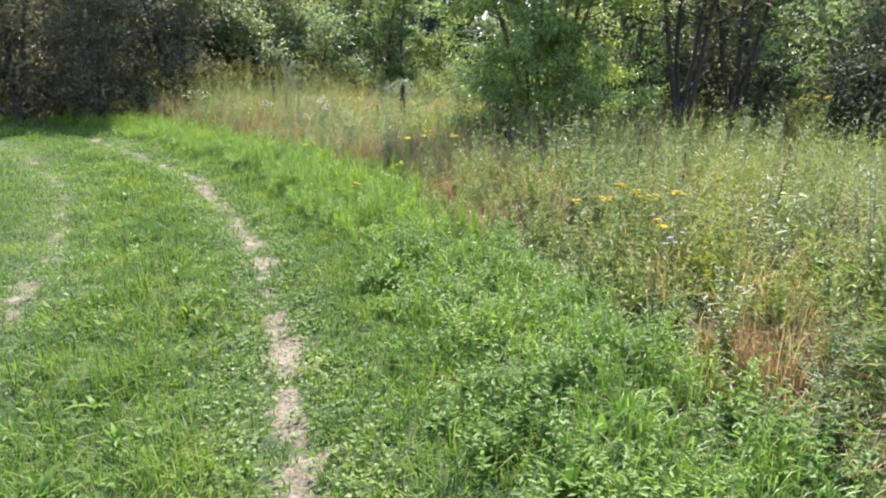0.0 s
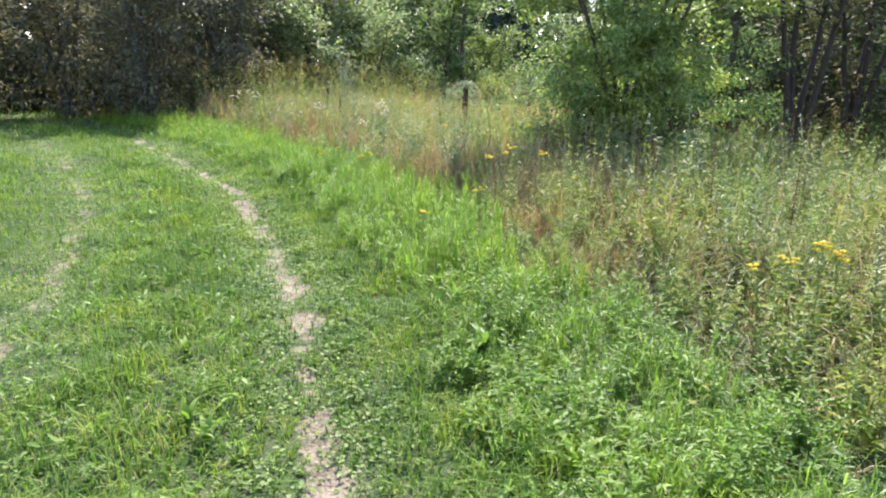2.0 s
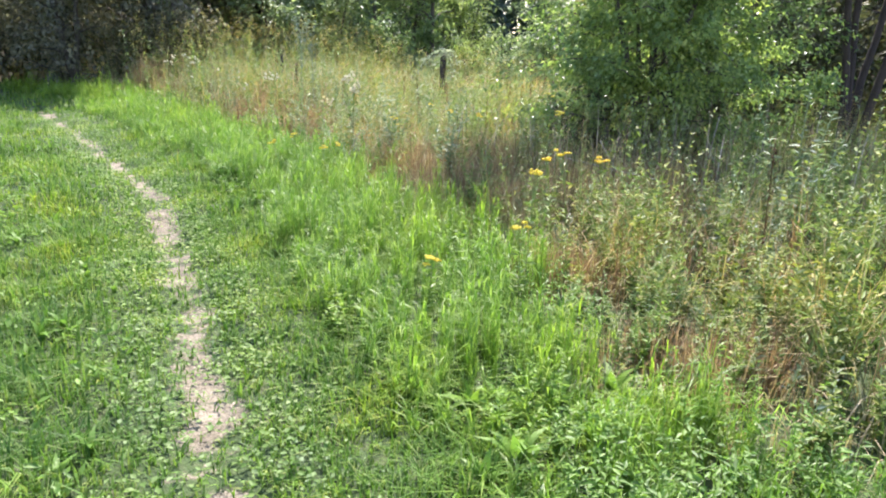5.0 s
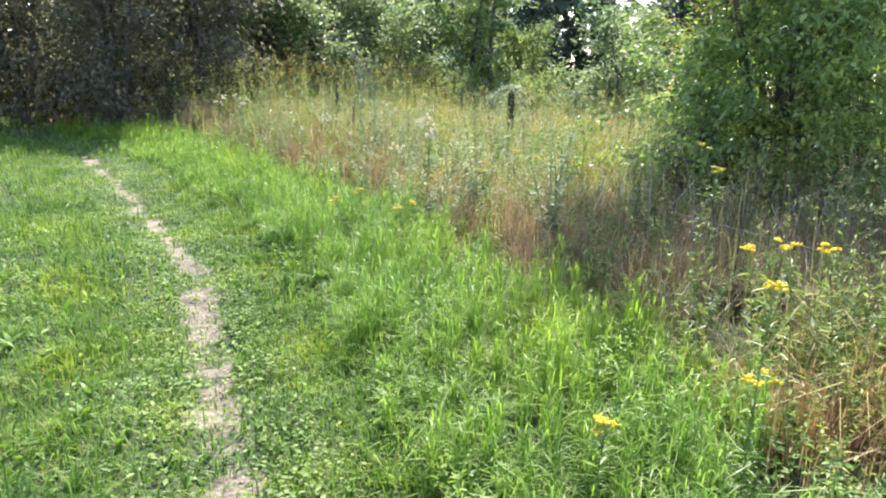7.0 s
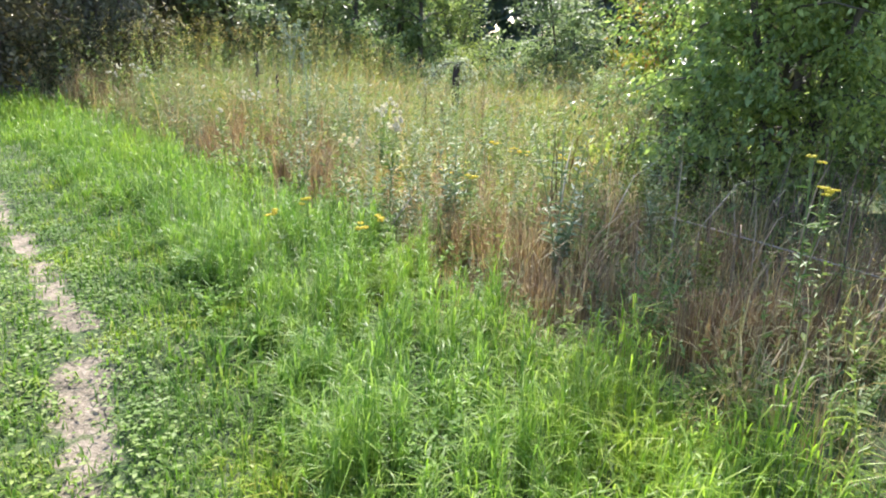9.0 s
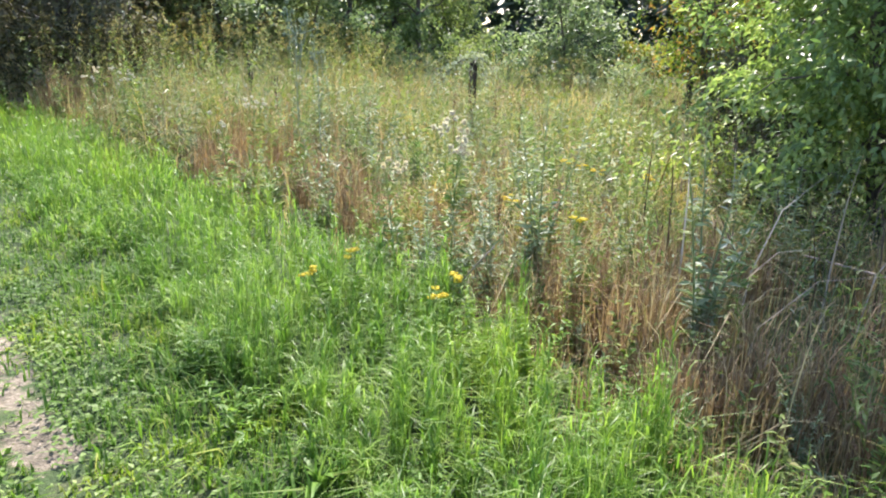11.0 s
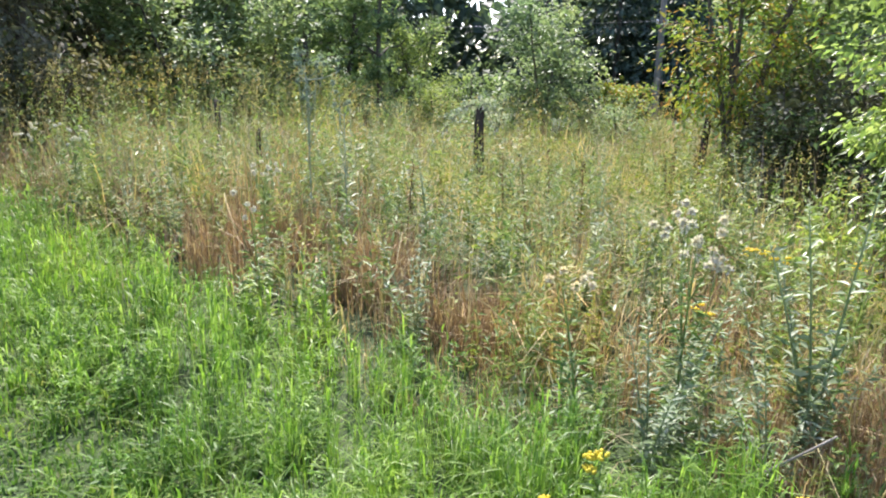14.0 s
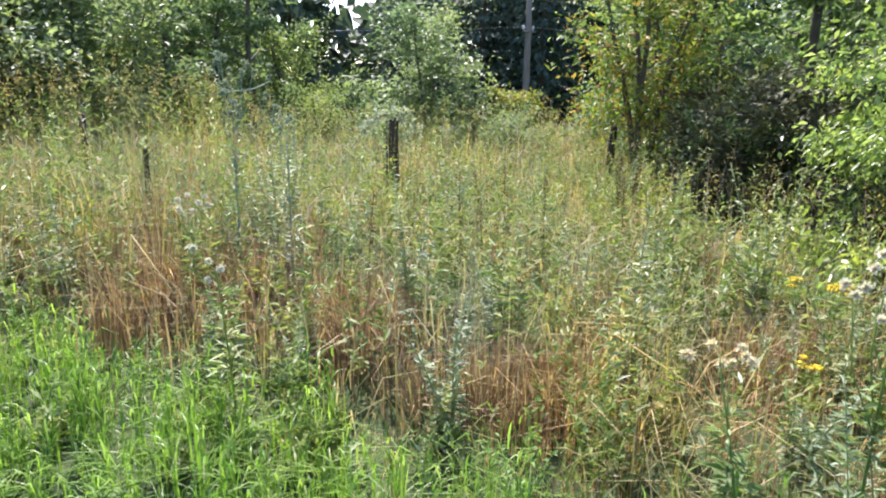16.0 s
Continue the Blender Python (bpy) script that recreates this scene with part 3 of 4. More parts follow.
# long fallen straws leaning over the weeds
x, y, s = scatter(-8, 4.5, 1.5, 18, 2.0)
x, y, s = keep(s > 2.2, x, y, s)
n = len(x)
x2, y2, s2 = scatter(-1.3, 1.8, 8.2, 11.6, 12)
x2, y2, s2 = keep(s2 > 2.1, x2, y2, s2)
x, y, n = np.concatenate([x, x2]), np.concatenate([y, y2]), n + len(x2)
v, t = blades(np.stack([x, y, height_at(x, y) + 0.15], 1), rng.uniform(0.45, 0.9, n), rng.uniform(0.0025, 0.0045, n), rng.uniform(0, 6.3, n), rng.uniform(0.4, 1.2, n), 6)
tagged(new("straws", mesh_of("straws", v, t, SEED)), "long pale straws leaning over the weeds", "grass", kind="stuff")

# airy seed heads over the meadow
for x0, x1, y0, y1, dens, per, size in ((-3.5, 4.5, 1.0, 12.5, 45, 14, 0.011), (-9, 7, 12.5, 19, 36, 11, 0.018), (-14, 14, 19, 26, 12, 9, 0.035)):
    x, y, s = scatter(x0, x1, y0, y1, dens)
    m = (s > edge_of_weeds(x, y) + 0.2) & (np.hypot(x - 1.9, y - 12.8) > 1.6) & (np.hypot((x - 1.8) / 1.15, (y - 15.5) / 1.2) > 1) & (rng.uniform(0, 1, len(x)) < np.clip(0.3 + 0.9 * waves(x, y, 0.9, 41) + 0.3 * np.clip((y - 10) / 5, 0, 1), 0.02, 1) * np.where(y < 8, 0.3, 1))
    x, y, s = keep(m, x, y, s)
    n = len(x)
    top = meadow_height(x, y, s) * rng.uniform(0.85, 1.2, n)
    c = np.stack([x, y, height_at(x, y) + top], 1)[:, None] + rng.normal(0, 1, (n, per, 3)) * np.array([0.025, 0.025, 0.06])
    bits = leaves(c.reshape(-1, 3), rng.normal(0, 1, (n * per, 3)) + np.array([0, 0, 0.4]), size * rng.uniform(0.7, 1.5, n * per), size * 0.5)
    stems = blades(np.stack([x, y, height_at(x, y)], 1), top + 0.03, np.full(n, 0.003), rng.uniform(0, 6.3, n), rng.uniform(0, 0.08, n), 2)
    tagged(new("seed_heads", mesh_of("seed_heads", *joined([bits, stems]), SEED)), "pale airy seed heads of meadow grass", "grass", kind="stuff")

# low broad leaves: clover and plantain along the ruts, bigger herbs at the strip's foot
x, y, s = scatter(-10, 2.0, 0.8, 15, 1900)
near_rut = np.exp(-((np.abs(s) - 0.24) / 0.16) ** 2) + 0.7 * np.exp(-((s + 1.72) / 0.3) ** 2) + 0.15 * (np.abs(s + 0.7) < 1.9)
m = (rng.uniform(0, 1, len(x)) < near_rut * np.clip(0.7 + 0.6 * waves(x, y, 0.6, 27), 0, 1)) & (s < 1.1)
x, y, s = keep(m, x, y, s)
n = len(x)
az = rng.uniform(0, 2 * math.pi, n)
way = np.stack([np.cos(az), np.sin(az), rng.uniform(0.0, 0.5, n)], 1)
size = rng.uniform(0.011, 0.03, n) * np.where(np.abs(s) < 0.3, 1.25, 1)
v, t = leaves(np.stack([x, y, height_at(x, y) + rng.uniform(0.008, 0.06, n)], 1), way, size, size * 0.65, 0.12)
tagged(new("clover", mesh_of("clover", v, t, CLOVER)), "low pale clover and plantain leaves beside bare earth", "clover", kind="stuff")

x, y, s = scatter(-10, 2.0, 0.8, 15, 300)
m = (s > 0.62) & (s < 1.95) & (waves(x, y, 0.6, 28) > 0.45 - 0.47 * herb_end(y))
x, y, s = keep(m, x, y, s)
n = len(x)
st, lv = weed_geometry(x, y, rng.uniform(0.1, 0.36, n) * np.clip(s, 0.5, 1.4), 14, 0.05, 0.42, 0.25)
tagged(new("green_herbs", mesh_of("green_herbs", *joined([st, lv]), HERB)), "soft green broad-leaved herbs among the grass", "herbs", kind="stuff")

# broad low leaves in clumps between the ruts: dandelion, plantain, yarrow
x, y, s = scatter(-10, 2.0, 1.6, 13, 900)
m = (s < -0.3) & (s > -1.45) & (waves(x, y, 0.45, 71) + 0.5 * waves(x, y, 1.3, 72) > 0.5 + 0.25 * rng.normal(0, 1, len(x)))
x, y, s = keep(m, x, y, s)
x, y = tufted(x, y, s, 0.16, 0.5)
n = len(x)
az = rng.uniform(0, 2 * math.pi, n)
size = rng.uniform(0.02, 0.065, n)
v, t = leaves(np.stack([x, y, height_at(x, y) + rng.uniform(0.01, 0.1, n)], 1), np.stack([np.cos(az), np.sin(az), rng.uniform(0.1, 1.0, n)], 1), size, size * rng.uniform(0.25, 0.5, n), 0.15)
tagged(new("low_herbs", mesh_of("low_herbs", v, t, HERB)), "broad dandelion and plantain leaves in the mown track", "herbs", kind="stuff")

# crumbs of earth in the ruts
x, y, s = scatter(-7, 0.5, 1.5, 13, 380)
x, y, s = keep(bareness(x, y, s) > 0.35, x, y, s)
n = len(x)
r = rng.uniform(0.003, 0.011, n)[:, None]
c = np.stack([x, y, height_at(x, y)], 1)
v = np.stack([c + r * (np.array(o) + rng.uniform(-0.3, 0.3, (n, 3))) for o in ((1, 0, 0), (-0.5, 0.9, 0), (-0.5, -0.9, 0), (0, 0, 0.8))], 1).reshape(-1, 3)
t = (np.arange(n)[:, None, None] * 4 + np.array([(0, 1, 3), (1, 2, 3), (2, 0, 3)])[None]).reshape(-1, 3)
tagged(new("earth_crumbs", mesh_of("earth_crumbs", v, t, EARTH_CRUMB)), "small crumbs of pale earth in the ruts", "earth", kind="stuff")

# dead bare stalks under and before the bush
x, y, s = scatter(-1.5, 4.5, 8.2, 16.5, 26)
m = (s > 2.4) & ((np.hypot((x - 1.4) / 2.3, (y - 11.0) / 2.4) < 1) | (np.hypot((x - 1.8) / 1.2, (y - 15.5) / 1.3) < 1))
x, y, s = keep(m, x, y, s)
n = len(x)
v, t = blades(np.stack([x, y, height_at(x, y)], 1), rng.uniform(0.5, 1.25, n), rng.uniform(0.006, 0.012, n), rng.uniform(0, 6.3, n), rng.uniform(0.0, 0.8, n), 3)
tagged(new("dead_stalks", mesh_of("dead_stalks", v, t, STALK)), "dead grey-brown stalks under the bush", "dead stalks", kind="stuff")


# ---- single flowering plants ----
def at_ground(name, x, y, label, category, group=""):
    root = new(name)
    root.matrix_world = pose(x, y, float(height_at(np.array(x), np.array(y))), 0, 0, rng.uniform(0, 360))
    return tagged(root, label, category, group)


def stem_path(h, lean, steps=5):
    u = np.linspace(0, 1, steps)
    return np.stack([lean[0] * u ** 1.5, lean[1] * u ** 1.5, h * u], 1)


def tansy(x, y, h, heads=6):
    """Upright stem, feathery leaves, flat clusters of yellow buttons."""
    root = at_ground("tansy", x, y, "tansy plant with flat clusters of yellow button flowers", "wild flower", "tansies in the meadow")
    lean = rng.normal(0, 0.06, 2)
    path = stem_path(h, lean)
    piece("stem", tube(path, np.linspace(0.004, 0.002, 5), 4), WEED, root)
    u = rng.uniform(0.1, 0.9, 34)
    at = np.stack([np.interp(u, np.linspace(0, 1, 5), path[:, i]) for i in range(3)], 1)
    az = rng.uniform(0, 6.3, 34)
    piece("foliage", leaves(at, np.stack([np.cos(az), np.sin(az), rng.uniform(0, 0.6, 34)], 1), rng.uniform(0.04, 0.085, 34), 0.014), WEED, root)
    for i in range(heads):
        a, r = rng.uniform(0, 6.3), rng.uniform(0.008, 0.045)
        c = path[-1] + np.array([math.cos(a) * r, math.sin(a) * r, rng.uniform(-0.03, 0.01)])
        n = 8
        g = rng.uniform(-0.017, 0.017, (n, 2))
        buttons = []
        for q in g:
            buttons.append(tube(np.array([[c[0] + q[0], c[1] + q[1], c[2] - 0.004], [c[0] + q[0], c[1] + q[1], c[2] + 0.003]]), np.array([0.006, 0.0055]), 5))
        piece("stalk", tube(np.array([path[-2], c - np.array([0, 0, 0.004])]), np.array([0.0015, 0.0015]), 3), WEED, root)
        piece("flower_head", joined(buttons), YELLOW, root, "flat cluster of yellow button flowers")
    return root


for x, y, h in ((1.28, 4.76, 0.74), (1.35, 4.42, 0.72), (1.34, 4.07, 0.62), (1.02, 4.77, 0.62), (1.45, 4.9, 0.66), (1.62, 4.6, 0.7), (4.85, 8.97, 1.2), (4.7, 9.1, 1.15), (5.0, 9.0, 1.18), (4.95, 9.25, 1.1), (5.15, 9.15, 1.15), (1.15, 5.0, 0.6), (-0.16, 7.73, 0.8), (0.19, 7.77, 0.8), (-0.42, 7.09, 0.6), (-0.92, 7.06, 0.4), (-0.02, 9.16, 1.05), (0.05, 9.3, 0.9), (-2.48, 10.81, 0.45), (-2.61, 10.7, 0.4), (-2.1, 10.3, 0.42), (-1.07, 12.15, 0.7), (-1.41, 10.61, 0.7), (-1.88, 10.36, 0.42), (-0.79, 12.38, 0.6), (-0.51, 12.0, 0.6), (-1.49, 11.9, 0.5), (-0.87, 12.5, 0.6), (-0.09, 7.54, 0.9), (-0.39, 7.18, 0.85)):
    tansy(x, y, h, rng.integers(3, 7))


def thistle(x, y, h, branches, heads, reach=0.13, big=1.0, dry=False):
    """Branching spiny plant gone to seed, white fluffy heads."""
    root = at_ground("thistle", x, y, "tall bleached thistle with round pale downy heads" if dry else "branching thistle gone to seed with white fluffy heads", "thistle", "thistles in the meadow")
    stem_mat = SILVER if dry else WEED
    path = stem_path(h * 0.85, rng.normal(0, 0.05, 2) * (0.2 if dry else 1), 6)
    piece("stem", tube(path, np.linspace(0.007, 0.003, 6) * big, 5), stem_mat, root)
    n = 170
    u = rng.uniform(0.04, 0.92, n) ** 1.2
    at = np.stack([np.interp(u, np.linspace(0, 1, 6), path[:, i]) for i in range(3)], 1)
    az = rng.uniform(0, 6.3, n)
    off = rng.uniform(0, 0.09, n) * (1.1 - u)
    at[:, 0] += np.cos(az) * off
    at[:, 1] += np.sin(az) * off
    size = rng.uniform(0.05, 0.11, n) * (1.15 - 0.6 * u)
    piece("foliage", leaves(at, np.stack([np.cos(az), np.sin(az), rng.uniform(-0.2, 0.6, n)], 1), size, size * 0.26), GREY_WEED if dry else WEED, root)
    for i in range(branches):
        b = path[rng.integers(3, 6)]
        a, r = rng.uniform(0, 6.3), rng.uniform(0.25, 1) * reach
        tip = np.array([b[0] + math.cos(a) * r, b[1] + math.sin(a) * r, h * rng.uniform(0.97 - reach, 1.0)])
        mid = (b + tip) / 2 + np.array([math.cos(a), math.sin(a), -0.3]) * 0.03
        twig = piece("branch", tube(np.array([b, mid, tip]), np.array([0.003, 0.0025, 0.002]) * big, 4), stem_mat, root)
        for j in range(heads):
            c = tip + rng.normal(0, 0.025, 3)
            n = 64
            d = unit(rng.normal(0, 1, (n, 3)) + np.array([0, 0, 0.6]))
            piece("seed_head", leaves(np.tile(c, (n, 1)), d, rng.uniform(0.014, 0.026, n) * big, 0.008 * big, 0.1, 1.0), SILVER if dry else FLUFF, twig, "pale downy seed head")
    return root


thistle(-1.96, 11.3, 1.06, 8, 3)
thistle(-2.28, 11.42, 0.86, 4, 2)
thistle(-3.71, 14.38, 0.9, 7, 2)
thistle(-3.35, 15.1, 1.72, 18, 1, 0.28, 1.4, True)
thistle(-3.06, 14.6, 1.4, 5, 1, 0.13, 1.2, True)
thistle(-3.61, 12.98, 0.92, 4, 1)
thistle(-5.6, 16.2, 1.0, 8, 2)
thistle(-6.3, 16.9, 1.0, 6, 2)


def chicory(x, y, h):
    """Thin branching stem with open pale blue flowers."""
    root = at_ground("chicory", x, y, "thin wild chicory with pale blue open flowers among weeds", "wild flower", "chicory in the meadow")
    path = stem_path(h, rng.normal(0, 0.05, 2))
    piece("stem", tube(path, np.linspace(0.004, 0.002, 5), 4), WEED, root)
    n = 14
    az = np.arange(n) * 2.4
    u = rng.uniform(0.05, 0.7, n)
    at = np.stack([np.interp(u, np.linspace(0, 1, 5), path[:, i]) for i in range(3)], 1)
    piece("foliage", leaves(at, np.stack([np.cos(az), np.sin(az), np.full(n, 0.5)], 1), 0.09 * (1.1 - u), 0.014), WEED, root)
    for dx, dy, dz in ((0, 0, 0.0), (0.05, 0.02, -0.06), (-0.04, 0.03, -0.12)):
        c = path[-1] + np.array([dx, dy, dz])
        piece("branch", tube(np.array([path[-2], c]), np.array([0.002, 0.0015]), 3), WEED, root)
        pa = np.arange(15) * 2 * math.pi / 15
        piece("flower", leaves(np.tile(c, (15, 1)), np.stack([np.cos(pa), np.sin(pa) - 0.3, np.full(15, 0.35)], 1), 0.02, 0.007, 0.05, 0.05), BLUE, root, "pale blue chicory flower")
    return root


for x, y, h in ((1.42, 4.05, 0.58), (1.55, 4.2, 0.5)):
    chicory(x, y, h)


def bushy_weed(label, mat, stems, h, leaf, wid, per, seed):
    """Several leafy stems from one root."""
    r = np.random.default_rng(seed)
    root = tagged(new("weed_plant"), label, "weed", "bushy weeds in the meadow")
    for k in range(stems):
        a, top = r.uniform(0, 6.3), h * r.uniform(0.65, 1.0)
        path = stem_path(top, np.array([math.cos(a), math.sin(a)]) * r.uniform(0.1, 0.42) * h)
        stem = piece("stem", tube(path, np.linspace(0.004, 0.0015, 5), 4), mat, root)
        u = np.sort(r.uniform(0.12, 1.0, per))
        at = np.stack([np.interp(u, np.linspace(0, 1, 5), path[:, i]) for i in range(3)], 1)
        az = np.arange(per) * 2.4 + r.normal(0, 0.4, per)
        size = leaf * (1.1 - 0.6 * u) * r.uniform(0.7, 1.3, per)
        piece("foliage", leaves(at, np.stack([np.cos(az), np.sin(az), r.normal(0.35, 0.3, per)], 1), size, size * wid, 0.2), mat, stem)
    return root


WEED_KINDS = [
    bushy_weed("bushy grey-green weed with narrow pale leaves", GREY_WEED, 5, 0.75, 0.058, 0.28, 60, 51),
    bushy_weed("bushy green weed with narrow leaves", WEED, 5, 0.75, 0.062, 0.3, 56, 52),
    bushy_weed("bushy yellow-green small-leaved weed", PALE_WEED, 6, 0.7, 0.052, 0.4, 50, 53),
    bushy_weed("tall pale weed with whitish leaves", GREY_WEED, 5, 0.8, 0.056, 0.28, 76, 54),
    bushy_weed("soft bright green broad-leaved weed", HERB, 5, 0.5, 0.062, 0.42, 40, 55),
]
spots, first = [], set()
while len(spots) < 250:
    x, y = (rng.uniform(-8.5, 4.5), rng.uniform(2.2, 18.5)) if len(spots) < 160 else (rng.uniform(-0.2, 3.2), rng.uniform(2.2, 8.5))
    d = float(off_rut(np.array(x), np.array(y)))
    if d < 1.7 or d > 7 or math.hypot(x - 1.6, y - 12.9) < 2.0 or math.hypot(x - 1.8, y - 15.5) < 1.1 or (math.hypot((x - 0.9) / 1.7, (y - 9.9) / 1.6) < 1 and rng.uniform() < 0.85) or any((x - a) ** 2 + (y - b) ** 2 < 0.09 for a, b, *_ in spots):
        continue
    spots.append((x, y, d))
spots += [(-0.38, 5.78, 1.9), (-0.15, 5.35, 1.9), (0.02, 5.65, 1.9), (0.05, 5.0, 1.9), (-0.1, 4.75, 1.9), (0.3, 4.45, 1.9), (0.32, 4.0, 1.9), (0.6, 3.5, 1.9), (0.55, 2.9, 1.9), (-3.05, 11.6, 1.9), (-0.1, 6.75, 8.0), (0.15, 6.6, 8.0), (0.25, 7.15, 8.0), (0.3, 6.3, 8.0), (0.05, 6.9, 8.0), (-0.25, 6.85, 8.0), (0.0, 6.5, 8.0), (-0.72, 9.75, 8.0), (-1.05, 8.75, 8.0)]
spots += [(1.5, 16.0, 9.0), (1.62, 16.15, 9.0), (-1.75, 11.0, 9.0), (-2.1, 11.2, 9.0), (-1.15, 10.9, 9.0)]
for i, (x, y, d) in enumerate(spots):
    k = 3 if d == 9.0 else 1 if d == 8.0 else 4 if d < 2.1 or 230 < i < 250 else int(rng.integers(0, 4)) if i < 160 else int(rng.integers(1, 3))
    size = rng.uniform(0.7, 1.1) * (1.0 if y < 10 else 1.2) * (0.8 if d < 2.5 else 1) * (0.62 if d == 8.0 else 1.2 if y < 8.5 and d > 2.8 else 1)
    m = pose(x, y, float(height_at(np.array(x), np.array(y))), 0, 0, rng.uniform(0, 360)) @ Matrix.Diagonal((size, size, size, 1))
    if k in first:
        copy_thing(WEED_KINDS[k], m)
    else:
        WEED_KINDS[k].matrix_world = m
        first.add(k)


def grass_tussock(x, y, h, seed):
    """A dense dead tussock, blades and broken bits."""
    r = np.random.default_rng(seed)
    n = 340
    wide = 0.12 + 0.12 * h
    q = r.normal(0, wide, (n, 2))
    p = np.concatenate([q, np.zeros((n, 1))], 1)
    tall = h * r.uniform(0.35, 1.1, n) * np.clip(1.1 - np.hypot(q[:, 0], q[:, 1]) / (3 * wide), 0.4, 1)
    stalks = blades(p, tall, r.uniform(0.004, 0.007, n) * (1.6 if y > 13 else 1), np.arctan2(q[:, 1], q[:, 0]) - math.pi / 2 + r.normal(0, 0.8, n), r.uniform(0.02, 0.42, n), 3)
    c = p + np.stack([np.zeros(n), np.zeros(n), tall * r.uniform(0.4, 0.95, n)], 1) + r.normal(0, 0.03, (n, 3)) * np.array([1, 1, 0])
    bits = leaves(c, r.normal(0, 1, (n, 3)), r.uniform(0.015, 0.045, n), r.uniform(0.003, 0.007, n))
    ob = new("grass_tussock", mesh_of("grass_tussock", *joined([stalks, bits]), RUST))
    ob.matrix_world = pose(x, y, float(height_at(np.array(x), np.array(y))), 0, 0, r.uniform(0, 360))
    return tagged(ob, "dead rust-brown tussock of grass among the weeds", "grass tussock", "dead tussocks")


for i, (x, y, h) in enumerate(((-3.95, 14.74, 0.55), (-3.33, 14.8, 0.6), (-2.81, 13.92, 0.6), (-2.52, 12.73, 0.5), (-2.06, 12.77, 0.5), (-3.61, 15.05, 0.65), (-2.87, 13.47, 0.55), (-1.48, 10.76, 0.55), (-0.86, 11.12, 0.6), (-0.55, 11.15, 0.6), (-0.98, 10.48, 0.6), (-0.89, 9.78, 0.55), (-7.66, 19.12, 0.9), (-7.55, 18.71, 1.1), (-8.11, 20.03, 0.9), (-1.36, 11.14, 0.6), (0.38, 6.36, 0.45), (1.68, 3.03, 0.5), (-0.76, 12.43, 0.55), (-5.1, 16.1, 0.8), (-4.2, 15.3, 0.75), (-0.35, 9.3, 0.55), (0.0, 9.3, 0.5), (-0.05, 7.5, 0.5), (-1.2, 10.45, 0.6), (-2.2, 12.5, 0.45))):
    for k, (dx, dy, f) in enumerate(((0, 0, 1.0), (0.24, 0.12, 0.85), (-0.2, 0.2, 0.8))):
        grass_tussock(x + dx, y + dy, h * f, 60 + 3 * i + k)


def seeding_dock(x, y, h, seed):
    """Brown dead dock: a stalk with its upper half thick with seed."""
    r = np.random.default_rng(seed)
    root = at_ground("seeding_dock", x, y, "dead brown dock stalk thick with seed", "dock", "seeding docks")
    path = stem_path(h, r.normal(0, 0.04, 2))
    piece("stem", tube(path, np.linspace(0.005, 0.002, 5), 5), DOCK_BROWN, root)
    n = 130
    u = r.uniform(0.5, 1.0, n)
    at = np.stack([np.interp(u, np.linspace(0, 1, 5), path[:, i]) for i in range(3)], 1) + r.normal(0, 0.014, (n, 3))
    piece("seed_spike", leaves(at, r.normal(0, 1, (n, 3)), r.uniform(0.012, 0.022, n), 0.01), DOCK_BROWN, root)
    return root


for i, (x, y, h) in enumerate(((-1.64, 15.0, 0.86), (-1.38, 15.1, 0.82), (-1.12, 15.2, 0.88), (-0.92, 14.9, 0.8), (0.1, 15.2, 0.78), (1.9, 6.6, 0.95), (2.3, 7.4, 0.9), (-2.6, 14.4, 0.85), (2.6, 5.2, 0.95), (3.2, 6.1, 1.0), (1.4, 6.9, 0.95), (2.9, 7.9, 1.05), (3.6, 7.2, 1.1), (1.1, 7.6, 0.95), (2.0, 5.6, 0.85), (0.35, 15.6, 0.82), (0.15, 15.3, 0.75), (0.5, 15.45, 0.8), (0.7, 15.8, 0.85), (0.9, 16.1, 0.8))):
    seeding_dock(x, y, h, 200 + i)


def dock(x, y, n_leaves, size, label="rosette of long pale green leaves in the grass"):
    """Rosette of long leaves."""
    root = at_ground("dock_plant", x, y, label, "weed", "leafy docks in the grass")
    for i in range(n_leaves):
        a = i * 2.4 + rng.uniform(-0.3, 0.3)
        L = size * rng.uniform(0.7, 1.2)
        v, t = blades(np.zeros((1, 3)), np.array([L]), np.array([L * 0.24]), np.array([a]), np.array([rng.uniform(0.2, 0.9)]), 5)
        piece("leaf", (v, t), HERB, root)
    return root


for i in range(64):
    while True:
        x, y = rng.uniform(-4.5, 1.6), rng.uniform(1.8, 11.5)
        d = float(off_rut(np.array(x), np.array(y)))
        if (0.8 < d < 1.7 if i < 30 else -1.35 < d < -0.4):
            break
    dock(x, y, 7, 0.2 if d > 0 else rng.uniform(0.09, 0.15))
for x, y in ((0.35, 4.1), (0.5, 3.7), (-3.2, 10.95), (-2.45, 9.9), (-0.35, 5.0), (-0.45, 6.0), (-0.55, 5.7), (-0.25, 5.6), (-0.7, 6.1), (-0.35, 6.15), (-0.15, 5.95), (0.05, 6.05), (-0.25, 5.85)):
    dock(x, y, 11, 0.2)


